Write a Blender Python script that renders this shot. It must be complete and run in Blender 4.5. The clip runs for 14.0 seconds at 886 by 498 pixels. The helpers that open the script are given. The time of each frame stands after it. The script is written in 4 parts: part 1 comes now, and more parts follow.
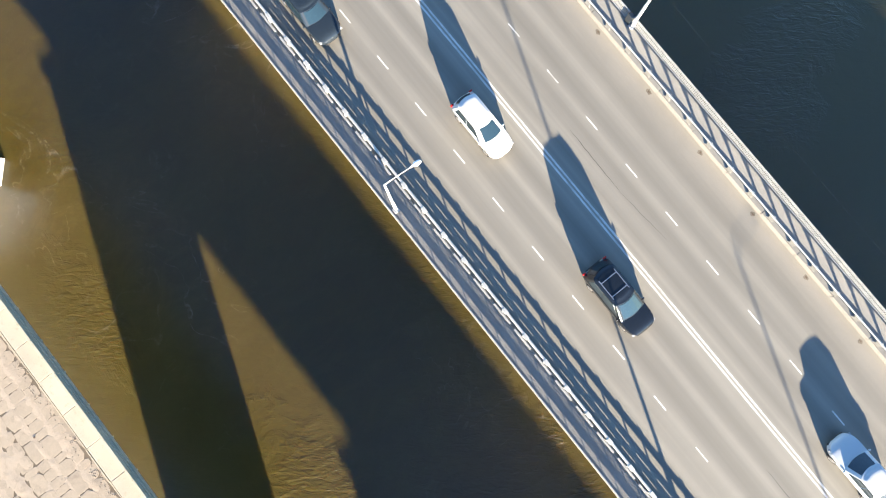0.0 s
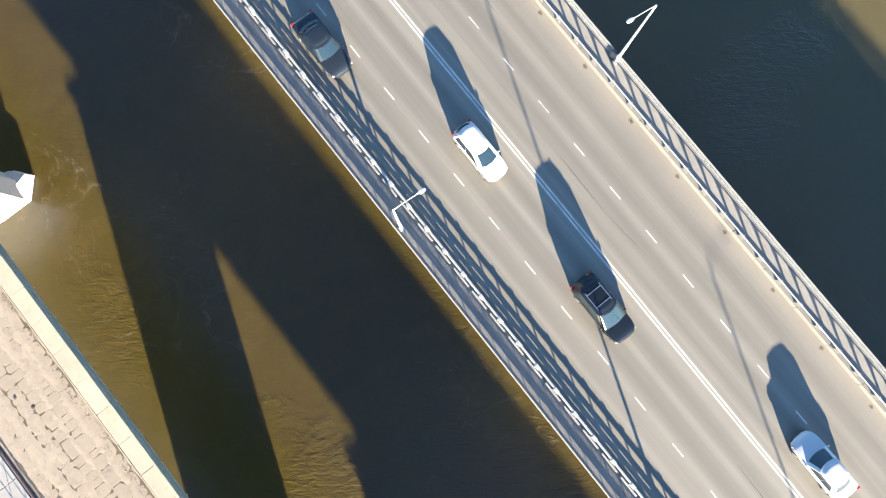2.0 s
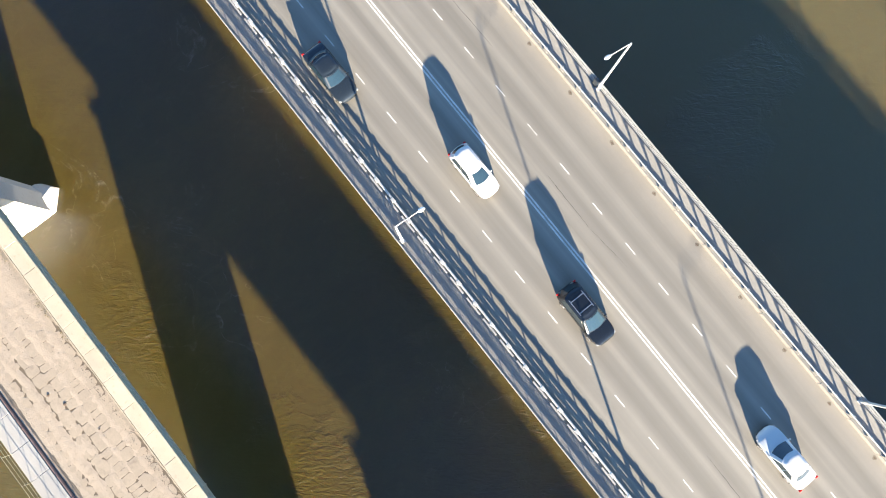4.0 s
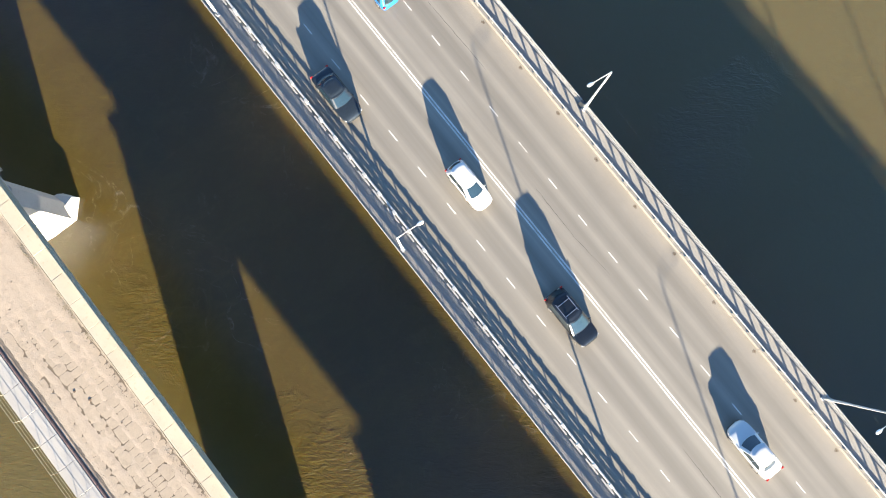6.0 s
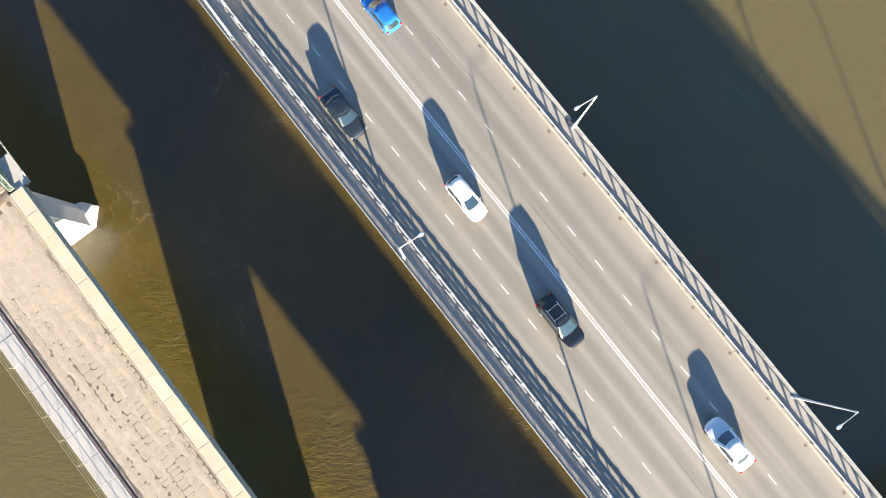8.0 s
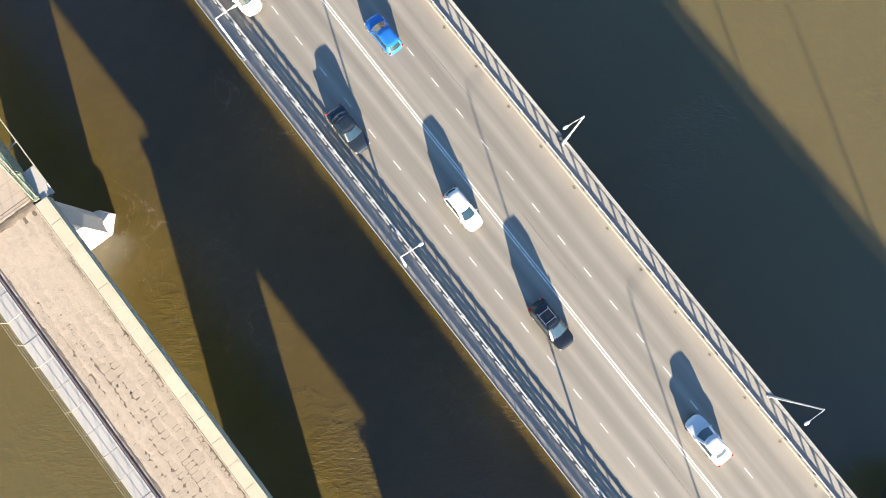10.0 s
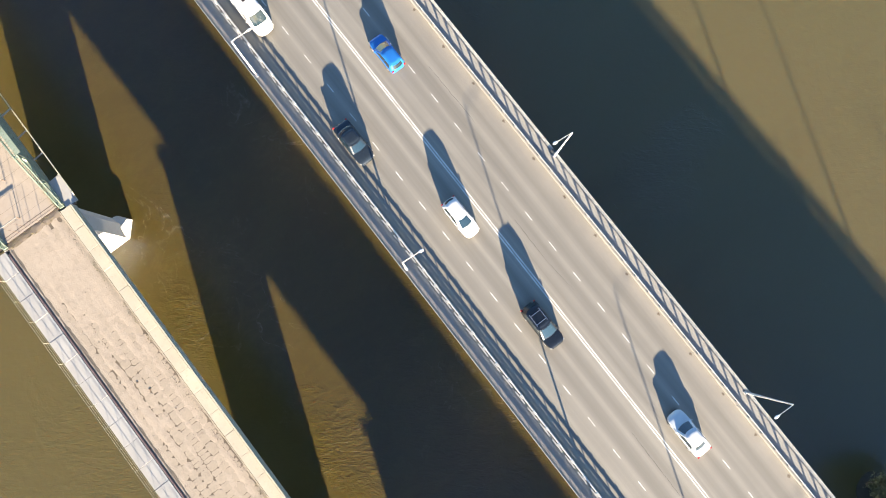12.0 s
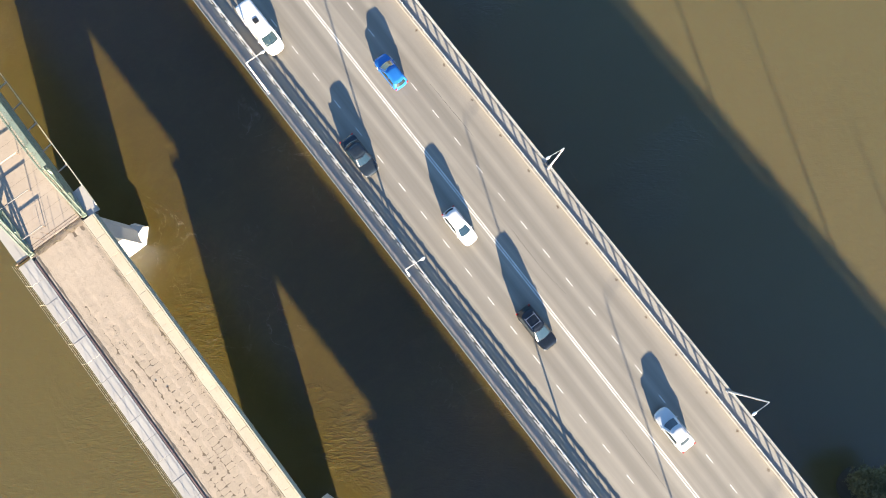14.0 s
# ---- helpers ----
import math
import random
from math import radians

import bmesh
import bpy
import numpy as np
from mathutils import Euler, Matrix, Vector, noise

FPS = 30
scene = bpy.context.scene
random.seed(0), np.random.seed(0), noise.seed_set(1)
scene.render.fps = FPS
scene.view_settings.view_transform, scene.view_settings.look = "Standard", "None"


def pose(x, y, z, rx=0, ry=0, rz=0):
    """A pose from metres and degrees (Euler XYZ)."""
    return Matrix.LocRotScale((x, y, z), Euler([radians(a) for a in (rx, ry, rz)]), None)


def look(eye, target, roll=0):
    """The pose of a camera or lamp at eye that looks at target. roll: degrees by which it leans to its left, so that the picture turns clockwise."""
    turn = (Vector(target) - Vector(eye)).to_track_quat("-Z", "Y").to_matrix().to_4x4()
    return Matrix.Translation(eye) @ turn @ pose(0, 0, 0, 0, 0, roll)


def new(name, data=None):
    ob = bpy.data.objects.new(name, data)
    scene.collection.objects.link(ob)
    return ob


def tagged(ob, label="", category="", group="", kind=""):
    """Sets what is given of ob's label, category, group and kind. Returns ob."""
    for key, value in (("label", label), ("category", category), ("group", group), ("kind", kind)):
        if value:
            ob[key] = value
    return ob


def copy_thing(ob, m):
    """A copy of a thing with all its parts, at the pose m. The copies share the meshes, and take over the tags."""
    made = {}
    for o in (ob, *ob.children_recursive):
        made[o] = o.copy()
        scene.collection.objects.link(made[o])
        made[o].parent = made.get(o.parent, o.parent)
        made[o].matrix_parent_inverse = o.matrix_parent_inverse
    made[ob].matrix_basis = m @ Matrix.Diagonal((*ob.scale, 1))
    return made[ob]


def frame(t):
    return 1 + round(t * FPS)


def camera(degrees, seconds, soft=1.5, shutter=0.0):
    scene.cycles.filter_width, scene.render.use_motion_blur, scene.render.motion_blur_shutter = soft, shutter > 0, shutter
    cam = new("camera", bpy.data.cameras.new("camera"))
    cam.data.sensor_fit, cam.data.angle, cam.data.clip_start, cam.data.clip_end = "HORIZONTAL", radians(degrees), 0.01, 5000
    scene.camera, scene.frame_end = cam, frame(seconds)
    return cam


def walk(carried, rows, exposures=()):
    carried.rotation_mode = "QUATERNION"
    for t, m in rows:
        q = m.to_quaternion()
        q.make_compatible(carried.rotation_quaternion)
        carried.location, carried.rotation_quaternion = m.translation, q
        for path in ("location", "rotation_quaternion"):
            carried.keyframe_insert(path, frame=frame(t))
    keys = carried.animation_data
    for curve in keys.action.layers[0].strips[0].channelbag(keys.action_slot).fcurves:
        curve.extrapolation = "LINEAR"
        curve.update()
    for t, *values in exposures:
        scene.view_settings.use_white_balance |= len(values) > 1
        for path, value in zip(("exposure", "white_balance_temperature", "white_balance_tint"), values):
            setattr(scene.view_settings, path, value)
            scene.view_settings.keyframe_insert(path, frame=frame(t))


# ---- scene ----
cam = camera(69.98, 14.0, 1.0)
PATH = [
    (0, -1.414, -5.782, 35.617, 5.143, -0.245, -38.609),
    (0.5, -1.371, -5.685, 36.504, 5.17, -0.309, -38.596),
    (1, -1.368, -5.508, 37.41, 5.201, -0.36, -38.579),
    (1.5, -1.336, -5.335, 38.357, 5.229, -0.409, -38.563),
    (2, -1.269, -5.238, 39.327, 5.25, -0.459, -38.552),
    (2.5, -1.203, -5.174, 40.3, 5.27, -0.504, -38.538),
    (3, -1.13, -5.104, 41.271, 5.296, -0.537, -38.52),
    (5.5, -1.021, -4.99, 46.017, 5.483, -0.77, -38.407),
    (6, -0.96, -4.931, 46.924, 5.504, -0.81, -38.358),
    (6.5, -0.9, -4.865, 47.866, 5.527, -0.844, -38.318),
    (7, -0.855, -4.815, 48.783, 5.547, -0.875, -38.275),
    (7.5, -0.842, -4.784, 49.688, 5.563, -0.9, -38.229),
    (8, -0.828, -4.737, 50.575, 5.587, -0.919, -38.18),
    (10.5, -0.616, -4.618, 55.032, 5.721, -0.939, -38.01),
    (11, -0.6, -4.644, 55.998, 5.722, -0.933, -37.968),
    (11.5, -0.557, -4.646, 56.966, 5.73, -0.927, -37.924),
    (12, -0.526, -4.623, 57.963, 5.742, -0.908, -37.886),
    (12.5, -0.501, -4.601, 58.939, 5.754, -0.881, -37.858),
    (13, -0.458, -4.559, 59.897, 5.772, -0.846, -37.84),
    (13.5, -0.401, -4.513, 60.81, 5.792, -0.811, -37.833),
    (14, -0.34, -4.47, 61.701, 5.812, -0.779, -37.832),
]
walk(cam, [(t, pose(*row)) for t, *row in PATH], [(0.0, 3.02, 5720, 11), (14.0, 2.92, 5970, 13)])

# ---- light ----
SUN_AZ, SUN_EL = 20.5, 11.15  # shadows run this many degrees east of +y
world = bpy.data.worlds.new("sky")
scene.world = world
world.use_nodes = True
sky = world.node_tree.nodes.new("ShaderNodeTexSky")
sky.sky_type, sky.sun_disc = "NISHITA", False
sky.sun_elevation, sky.sun_rotation = radians(SUN_EL), radians(180 + SUN_AZ)
sky.air_density, sky.dust_density, sky.ozone_density = 1.0, 0.1, 2.6
world.node_tree.nodes["Background"].inputs["Strength"].default_value = 0.05
world.node_tree.links.new(sky.outputs[0], world.node_tree.nodes["Background"].inputs["Color"])
sun = new("sun", bpy.data.lights.new("sun", "SUN"))
sun.data.energy, sun.data.angle, sun.data.color = 5.0, radians(0.53), (1.0, 0.80, 0.53)
sun.matrix_world = look((0, 0, 60), (math.sin(radians(SUN_AZ)), math.cos(radians(SUN_AZ)), 60 - math.tan(radians(SUN_EL))))

# ---- materials ----


def rgb(c):
    return (*c, 1.0)


class Nodes:
    """A short hand for building a node material."""

    def __init__(self, name):
        self.m = bpy.data.materials.new(name)
        self.m.use_nodes = True
        self.t = self.m.node_tree
        self.bsdf = self.t.nodes["Principled BSDF"]
        self.pos = self.t.nodes.new("ShaderNodeNewGeometry").outputs["Position"]

    def add(self, kind, **inputs):
        n = self.t.nodes.new(kind)
        for key, value in inputs.items():
            key = key.replace("_", " ")
            if isinstance(value, bpy.types.NodeSocket):
                self.t.links.new(value, n.inputs[key])
            else:
                n.inputs[key].default_value = value
        return n

    def scaled(self, s, coord=None):
        n = self.t.nodes.new("ShaderNodeMapping")
        self.t.links.new(coord or self.pos, n.inputs["Vector"])
        n.inputs["Scale"].default_value = s
        return n.outputs[0]

    def noise(self, scale, detail=4.0, rough=0.6, stretch=None, coord=None, distort=0.0):
        v = self.scaled(stretch, coord) if stretch else (coord or self.pos)
        return self.add("ShaderNodeTexNoise", Vector=v, Scale=scale, Detail=detail, Roughness=rough, Distortion=distort).outputs["Fac"]

    def ramp(self, fac, *stops):
        n = self.t.nodes.new("ShaderNodeValToRGB")
        self.t.links.new(fac, n.inputs[0])
        els = n.color_ramp.elements
        while len(els) < len(stops):
            els.new(0.5)
        for e, (p, c) in zip(els, stops):
            e.position, e.color = p, rgb(c) if isinstance(c, tuple) else (c, c, c, 1.0)
        return n.outputs[0]

    def mix(self, fac, a, b, blend="MIX"):
        n = self.t.nodes.new("ShaderNodeMix")
        n.data_type, n.blend_type = "RGBA", blend
        for key, value in ((0, fac), (6, a), (7, b)):
            if isinstance(value, bpy.types.NodeSocket):
                self.t.links.new(value, n.inputs[key])
            elif key:
                n.inputs[key].default_value = rgb(value)
            else:
                n.inputs[key].default_value = value
        return n.outputs[2]

    def math(self, op, a, b=0.0, c=0.0):
        n = self.t.nodes.new("ShaderNodeMath")
        n.operation = op
        for i, value in enumerate((a, b, c)):
            if isinstance(value, bpy.types.NodeSocket):
                self.t.links.new(value, n.inputs[i])
            else:
                n.inputs[i].default_value = value
        return n.outputs[0]

    def axis(self, i):
        n = self.t.nodes.new("ShaderNodeSeparateXYZ")
        self.t.links.new(self.pos, n.inputs[0])
        return n.outputs[i]

    def piece(self):
        return self.t.nodes.new("ShaderNodeObjectInfo").outputs["Random"]

    def done(self, color, rough=0.8, metal=0.0, bump=None, height=0.01, spec=None):
        for key, value in (("Base Color", color), ("Roughness", rough), ("Metallic", metal)):
            if isinstance(value, bpy.types.NodeSocket):
                self.t.links.new(value, self.bsdf.inputs[key])
            else:
                self.bsdf.inputs[key].default_value = rgb(value) if isinstance(value, tuple) else value
        if spec is not None:
            self.bsdf.inputs["Specular IOR Level"].default_value = spec
        if bump is not None:
            b = self.add("ShaderNodeBump", Height=bump, Distance=height, Strength=1.0)
            self.t.links.new(b.outputs[0], self.bsdf.inputs["Normal"])
        return self.m


def plain(name, c, rough=0.5, metal=0.0, vary=0.25, scale=6.0, bump=0.002):
    """A worn surface of one colour: blotches and grain."""
    n = Nodes(name)
    big, fine = n.noise(scale * 0.3), n.noise(scale * 6, 6.0)
    low, high = tuple(v * (1 - vary) for v in c), tuple(min(1.0, v * (1 + vary * 0.6)) for v in c)
    col = n.mix(0.35, n.ramp(big, (0.3, low), (0.7, high)), n.ramp(fine, (0.3, low), (0.7, high)))
    return n.done(col, n.ramp(fine, (0.2, max(0.02, rough - 0.12)), (0.8, min(1.0, rough + 0.12))), metal, fine, bump)


def asphalt():
    n = Nodes("asphalt")
    x = n.axis(0)
    streak = n.noise(1.0, 5.0, 0.55, (0.85, 0.010, 1.0))
    streak2 = n.noise(1.0, 4.0, 0.6, (4.5, 0.03, 1.0))
    blot = n.noise(0.22, 5.0, 0.65)
    grain = n.noise(38.0, 5.0, 0.7)
    c = n.ramp(streak, (0.36, (0.168, 0.157, 0.133)), (0.64, (0.240, 0.225, 0.191)))
    c = n.mix(n.ramp(streak2, (0.42, 0.0), (0.7, 0.10)), c, (0.285, 0.265, 0.215))
    # pale dust and painted sun sheen beside the middle line and between the lanes
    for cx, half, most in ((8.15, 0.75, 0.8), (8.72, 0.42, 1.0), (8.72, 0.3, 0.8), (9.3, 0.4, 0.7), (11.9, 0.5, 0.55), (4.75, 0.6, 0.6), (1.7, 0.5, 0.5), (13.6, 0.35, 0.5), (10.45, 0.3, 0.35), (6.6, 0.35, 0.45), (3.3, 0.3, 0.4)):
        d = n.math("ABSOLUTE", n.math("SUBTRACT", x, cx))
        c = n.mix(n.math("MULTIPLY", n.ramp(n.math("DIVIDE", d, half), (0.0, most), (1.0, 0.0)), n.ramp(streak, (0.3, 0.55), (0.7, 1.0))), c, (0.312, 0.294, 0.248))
    # wheel tracks, two in each lane
    for cx in (2.5, 4.15, 5.75, 7.4, 9.75, 11.2, 12.9, 14.4):
        d = n.math("ABSOLUTE", n.math("SUBTRACT", x, cx))
        c = n.mix(n.math("MULTIPLY", n.ramp(d, (0.0, 1.0), (0.55, 0.0)), n.ramp(streak, (0.25, 0.45), (0.8, 0.12))), c, (0.150, 0.138, 0.116))
    # sand along the east kerb, a little along the west one
    edge = n.math("ADD", x, n.math("MULTIPLY", n.math("SUBTRACT", n.noise(0.6, 6.0, 0.7, (1.0, 0.25, 1.0)), 0.5), 1.6))
    sand = n.ramp(n.math("DIVIDE", n.math("SUBTRACT", edge, 14.0), 2.2), (0.12, 0.0), (0.45, 0.35), (0.85, 0.95))
    c = n.mix(sand, c, n.ramp(grain, (0.3, (0.262, 0.243, 0.207)), (0.7, (0.315, 0.293, 0.252))))
    c = n.mix(n.ramp(blot, (0.35, 0.2), (0.65, 0.0)), c, (0.16, 0.147, 0.122))
    c = n.mix(n.ramp(grain, (0.3, 0.25), (0.7, 0.0)), c, (0.10, 0.095, 0.09))
    return n.done(c, 0.62, 0.0, grain, 0.006, 0.5)


def worn_paint():
    """Road paint scuffed through to the dusty asphalt here and there."""
    n = Nodes("road_paint")
    fine, wear = n.noise(30.0, 6.0, 0.7), n.noise(1.0, 6.0, 0.72, (3.0, 0.9, 1.0))
    col = n.ramp(fine, (0.3, (0.52, 0.51, 0.48)), (0.7, (0.66, 0.65, 0.62)))
    col = n.mix(n.ramp(wear, (0.46, 0.0), (0.66, 0.75)), col, (0.27, 0.25, 0.21))
    return n.done(col, 0.7, 0.0, fine, 0.002)


def concrete(name, c, dirt=(0.13, 0.11, 0.085), amount=0.5, pieces=False):
    n = Nodes(name)
    big, mid, fine = n.noise(0.35, 5.0, 0.65), n.noise(2.2, 6.0, 0.7), n.noise(26.0, 6.0, 0.7)
    low, high = tuple(v * 0.84 for v in c), tuple(min(0.9, v * 1.12) for v in c)
    col = n.mix(0.4, n.ramp(big, (0.3, low), (0.7, high)), n.ramp(fine, (0.25, low), (0.75, high)))
    if pieces:
        col = n.mix(n.math("MULTIPLY", n.piece(), 0.22), col, tuple(v * 0.72 for v in c))
    col = n.mix(n.ramp(mid, (0.56, 0.0), (0.74, amount)), col, dirt)
    return n.done(col, 0.9, 0.0, fine, 0.008, 0.3)


def drifted_sand():
    """Pale dust and sand trodden over the old paving."""
    n = Nodes("pale_drifted_sand")
    fine, mid, big = n.noise(24.0, 6.0, 0.7), n.noise(2.2, 6.0, 0.7, distort=0.5), n.noise(0.3, 5.0, 0.65)
    strips = n.noise(1.0, 5.0, 0.62, (1.05, 0.10, 1.0), distort=0.5)
    col = n.mix(0.5, n.ramp(big, (0.3, (0.328, 0.273, 0.212)), (0.7, (0.395, 0.330, 0.258))), n.ramp(fine, (0.25, (0.312, 0.263, 0.200)), (0.75, (0.41, 0.342, 0.265))))
    col = n.mix(n.ramp(strips, (0.45, 0.0), (0.6, 0.35)), col, (0.285, 0.242, 0.190))
    col = n.mix(n.ramp(mid, (0.52, 0.0), (0.70, 0.6)), col, (0.225, 0.185, 0.143))
    # loose gravel and dirt against the east kerb
    edge = n.math("SUBTRACT", n.axis(0), n.math("MULTIPLY", mid, 0.7))
    dirt = n.math("MULTIPLY", n.ramp(n.math("ADD", edge, 24.1), (0.25, 0.0), (0.7, 0.7)), n.ramp(n.noise(3.5, 6.0, 0.75), (0.40, 0.2), (0.62, 1.0)))
    col = n.mix(dirt, col, (0.19, 0.16, 0.125))
    return n.done(col, 0.92, 0.0, n.math("ADD", fine, n.math("MULTIPLY", mid, 1.5)), 0.012, 0.25)


def paving_stone_face():
    n = Nodes("worn_paving_stone")
    fine, mid = n.noise(20.0, 6.0, 0.72), n.noise(3.0, 6.0, 0.7, distort=0.4)
    col = n.ramp(mid, (0.3, (0.270, 0.228, 0.172)), (0.7, (0.385, 0.324, 0.244)))
    col = n.mix(0.4, col, n.ramp(fine, (0.25, (0.25, 0.21, 0.165)), (0.75, (0.40, 0.335, 0.262))))
    col = n.mix(n.math("MULTIPLY", n.piece(), 0.35), col, (0.265, 0.222, 0.172))
    col = n.mix(n.ramp(n.noise(1.3, 5.0, 0.7), (0.56, 0.0), (0.70, 0.5)), col, (0.18, 0.148, 0.116))
    return n.done(col, 0.9, 0.0, fine, 0.008, 0.25)


def flaking_green():
    n = Nodes("faded_green_truss_paint")
    big, fine = n.noise(1.3, 6.0, 0.7), n.noise(9.0, 6.0, 0.75, (1.0, 0.5, 1.0))
    col = n.mix(0.5, n.ramp(big, (0.3, (0.10, 0.15, 0.115)), (0.7, (0.235, 0.28, 0.225))), n.ramp(fine, (0.3, (0.085, 0.135, 0.105)), (0.7, (0.27, 0.305, 0.245))))
    col = n.mix(n.ramp(n.noise(3.2, 6.0, 0.75, (1.0, 0.6, 1.0)), (0.53, 0.0), (0.63, 0.9)), col, (0.11, 0.085, 0.06))
    return n.done(col, 0.7, 0.0, fine, 0.004)


def river():
    """Turbid water: light scatters a little way under the surface; beds of short ripples in the wakes of the piers."""
    n = Nodes("muddy_river_water")
    x, y = n.axis(0), n.axis(1)
    flow = n.noise(0.05, 5.0, 0.6, distort=1.2)
    wisps = n.noise(0.5, 6.0, 0.65, (0.5, 1.0, 1.0), distort=1.5)
    clouds = n.noise(0.16, 6.0, 0.68, distort=0.9)
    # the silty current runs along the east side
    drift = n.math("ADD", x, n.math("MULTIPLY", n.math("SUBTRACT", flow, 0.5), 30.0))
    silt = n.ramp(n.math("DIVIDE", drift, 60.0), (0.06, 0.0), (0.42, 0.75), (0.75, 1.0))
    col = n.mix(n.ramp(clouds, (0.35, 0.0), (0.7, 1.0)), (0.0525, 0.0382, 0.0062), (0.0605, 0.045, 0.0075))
    # shade put into the hue: near tone for bridge shadow, far for sunlit water
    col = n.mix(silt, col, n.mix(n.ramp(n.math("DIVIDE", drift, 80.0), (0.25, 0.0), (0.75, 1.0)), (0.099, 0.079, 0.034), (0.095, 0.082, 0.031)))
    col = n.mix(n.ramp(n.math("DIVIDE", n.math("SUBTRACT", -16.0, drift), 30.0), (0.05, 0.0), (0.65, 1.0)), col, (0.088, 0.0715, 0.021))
    col = n.mix(n.ramp(wisps, (0.45, 0.0), (0.75, 0.22)), col, (0.090, 0.067, 0.018))

    def bed(cx, cy, hx, hy, edge=1.0):
        """1 inside a ragged oval round (cx, cy), 0 outside."""
        u = n.math("DIVIDE", n.math("SUBTRACT", x, cx), hx)
        v = n.math("DIVIDE", n.math("SUBTRACT", y, cy), hy)
        d = n.math("SQRT", n.math("ADD", n.math("MULTIPLY", u, u), n.math("MULTIPLY", v, v)))
        d = n.math("ADD", d, n.math("MULTIPLY", n.math("SUBTRACT", clouds, 0.5), 2.2 * edge))
        return n.ramp(d, (0.55, 1.0), (1.05, 0.0))

    def most(*fields):
        out = fields[0]
        for f in fields[1:]:
            out = n.math("MAXIMUM", out, f)
        return out

    eddy = most(bed(-2.0, 20.0, 5.0, 11.0), bed(-2.5, -12.0, 3.5, 7.0), bed(-18.0, 12.0, 7.0, 14.0))
    # thin foam threads, thickest in the eddies by the piers
    veins = n.math("ABSOLUTE", n.math("SUBTRACT", n.noise(0.13, 3.0, 0.5, distort=1.8), 0.5))
    broken = n.math("MULTIPLY", n.ramp(n.noise(0.14, 3.0, 0.6), (0.46, 0.15), (0.62, 0.5)), n.ramp(n.noise(1.6, 4.0, 0.7), (0.42, 0.0), (0.62, 1.0)))
    broken = n.math("MULTIPLY", broken, n.math("ADD", n.math("MULTIPLY", eddy, 0.7), 0.1))
    foam = n.math("MULTIPLY", n.ramp(veins, (0.001, 1.0), (0.014, 0.0)), n.math("MULTIPLY", broken, 0.6))
    foam = n.math("MULTIPLY", foam, n.math("SUBTRACT", 1.0, n.math("MULTIPLY", silt, 0.8)))
    milky = n.math("MULTIPLY", n.ramp(n.noise(0.33, 6.0, 0.72, distort=1.8), (0.45, 0.03), (0.70, 0.14)), eddy)
    col = n.mix(milky, col, (0.19, 0.148, 0.066))
    col = n.mix(foam, col, (0.34, 0.32, 0.28))
    # swell everywhere, short crests in the ripple beds
    turn = n.t.nodes.new("ShaderNodeMapping")
    n.t.links.new(n.pos, turn.inputs["Vector"])
    turn.inputs["Rotation"].default_value = (0, 0, radians(38))
    swell = n.noise(0.9, 4.0, 0.5, distort=0.6)
    cross = n.noise(1.0, 4.0, 0.6, (0.8, 3.1, 1.0), turn.outputs[0], 0.7)
    crests = n.noise(1.0, 2.5, 0.5, (0.9, 2.6, 1.0), turn.outputs[0], 1.1)
    beds = most(bed(33.5, -7.0, 9.0, 3.4), bed(28.0, -10.5, 4.5, 3.2), bed(-17.0, -11.0, 4.2, 8.0), n.math("MULTIPLY", bed(-22.5, 10.0, 3.0, 6.5), 0.7), bed(-7.0, -17.0, 8.0, 10.0), n.math("MULTIPLY", bed(-1.5, -2.0, 2.5, 14.0), 0.4), bed(30.0, 22.0, 6.0, 4.0))
    beds = most(beds, n.math("MULTIPLY", bed(-37.0, 2.0, 6.5, 16.0), 0.35))
    east = n.ramp(n.math("DIVIDE", n.math("ADD", x, 10.0), 20.0), (0.4, 0.75), (0.6, 1.0))
    patch = n.ramp(n.noise(0.085, 4.0, 0.6), (0.48, 0.28), (0.62, 0.9))
    h = n.math("ADD", n.math("MULTIPLY", swell, 0.35), n.math("MULTIPLY", cross, n.math("MULTIPLY", patch, n.math("SUBTRACT", 0.5, n.math("MULTIPLY", silt, 0.25)))))
    h = n.math("ADD", h, n.math("MULTIPLY", crests, n.math("MULTIPLY", n.math("MULTIPLY", beds, east), 1.9)))
    n.bsdf.inputs["IOR"].default_value = 1.35
    n.bsdf.inputs["Specular IOR Level"].default_value = 0.97
    n.bsdf.inputs["Specular Tint"].default_value = (0.41, 0.56, 1.0, 1.0)
    n.bsdf.subsurface_method = "BURLEY"
    n.bsdf.inputs["Subsurface Weight"].default_value = 1.0
    n.bsdf.inputs["Subsurface Radius"].default_value = (0.55, 0.38, 0.22)
    n.bsdf.inputs["Subsurface Scale"].default_value = 1.0
    return n.done(col, 0.28, 0.0, h, 0.065)


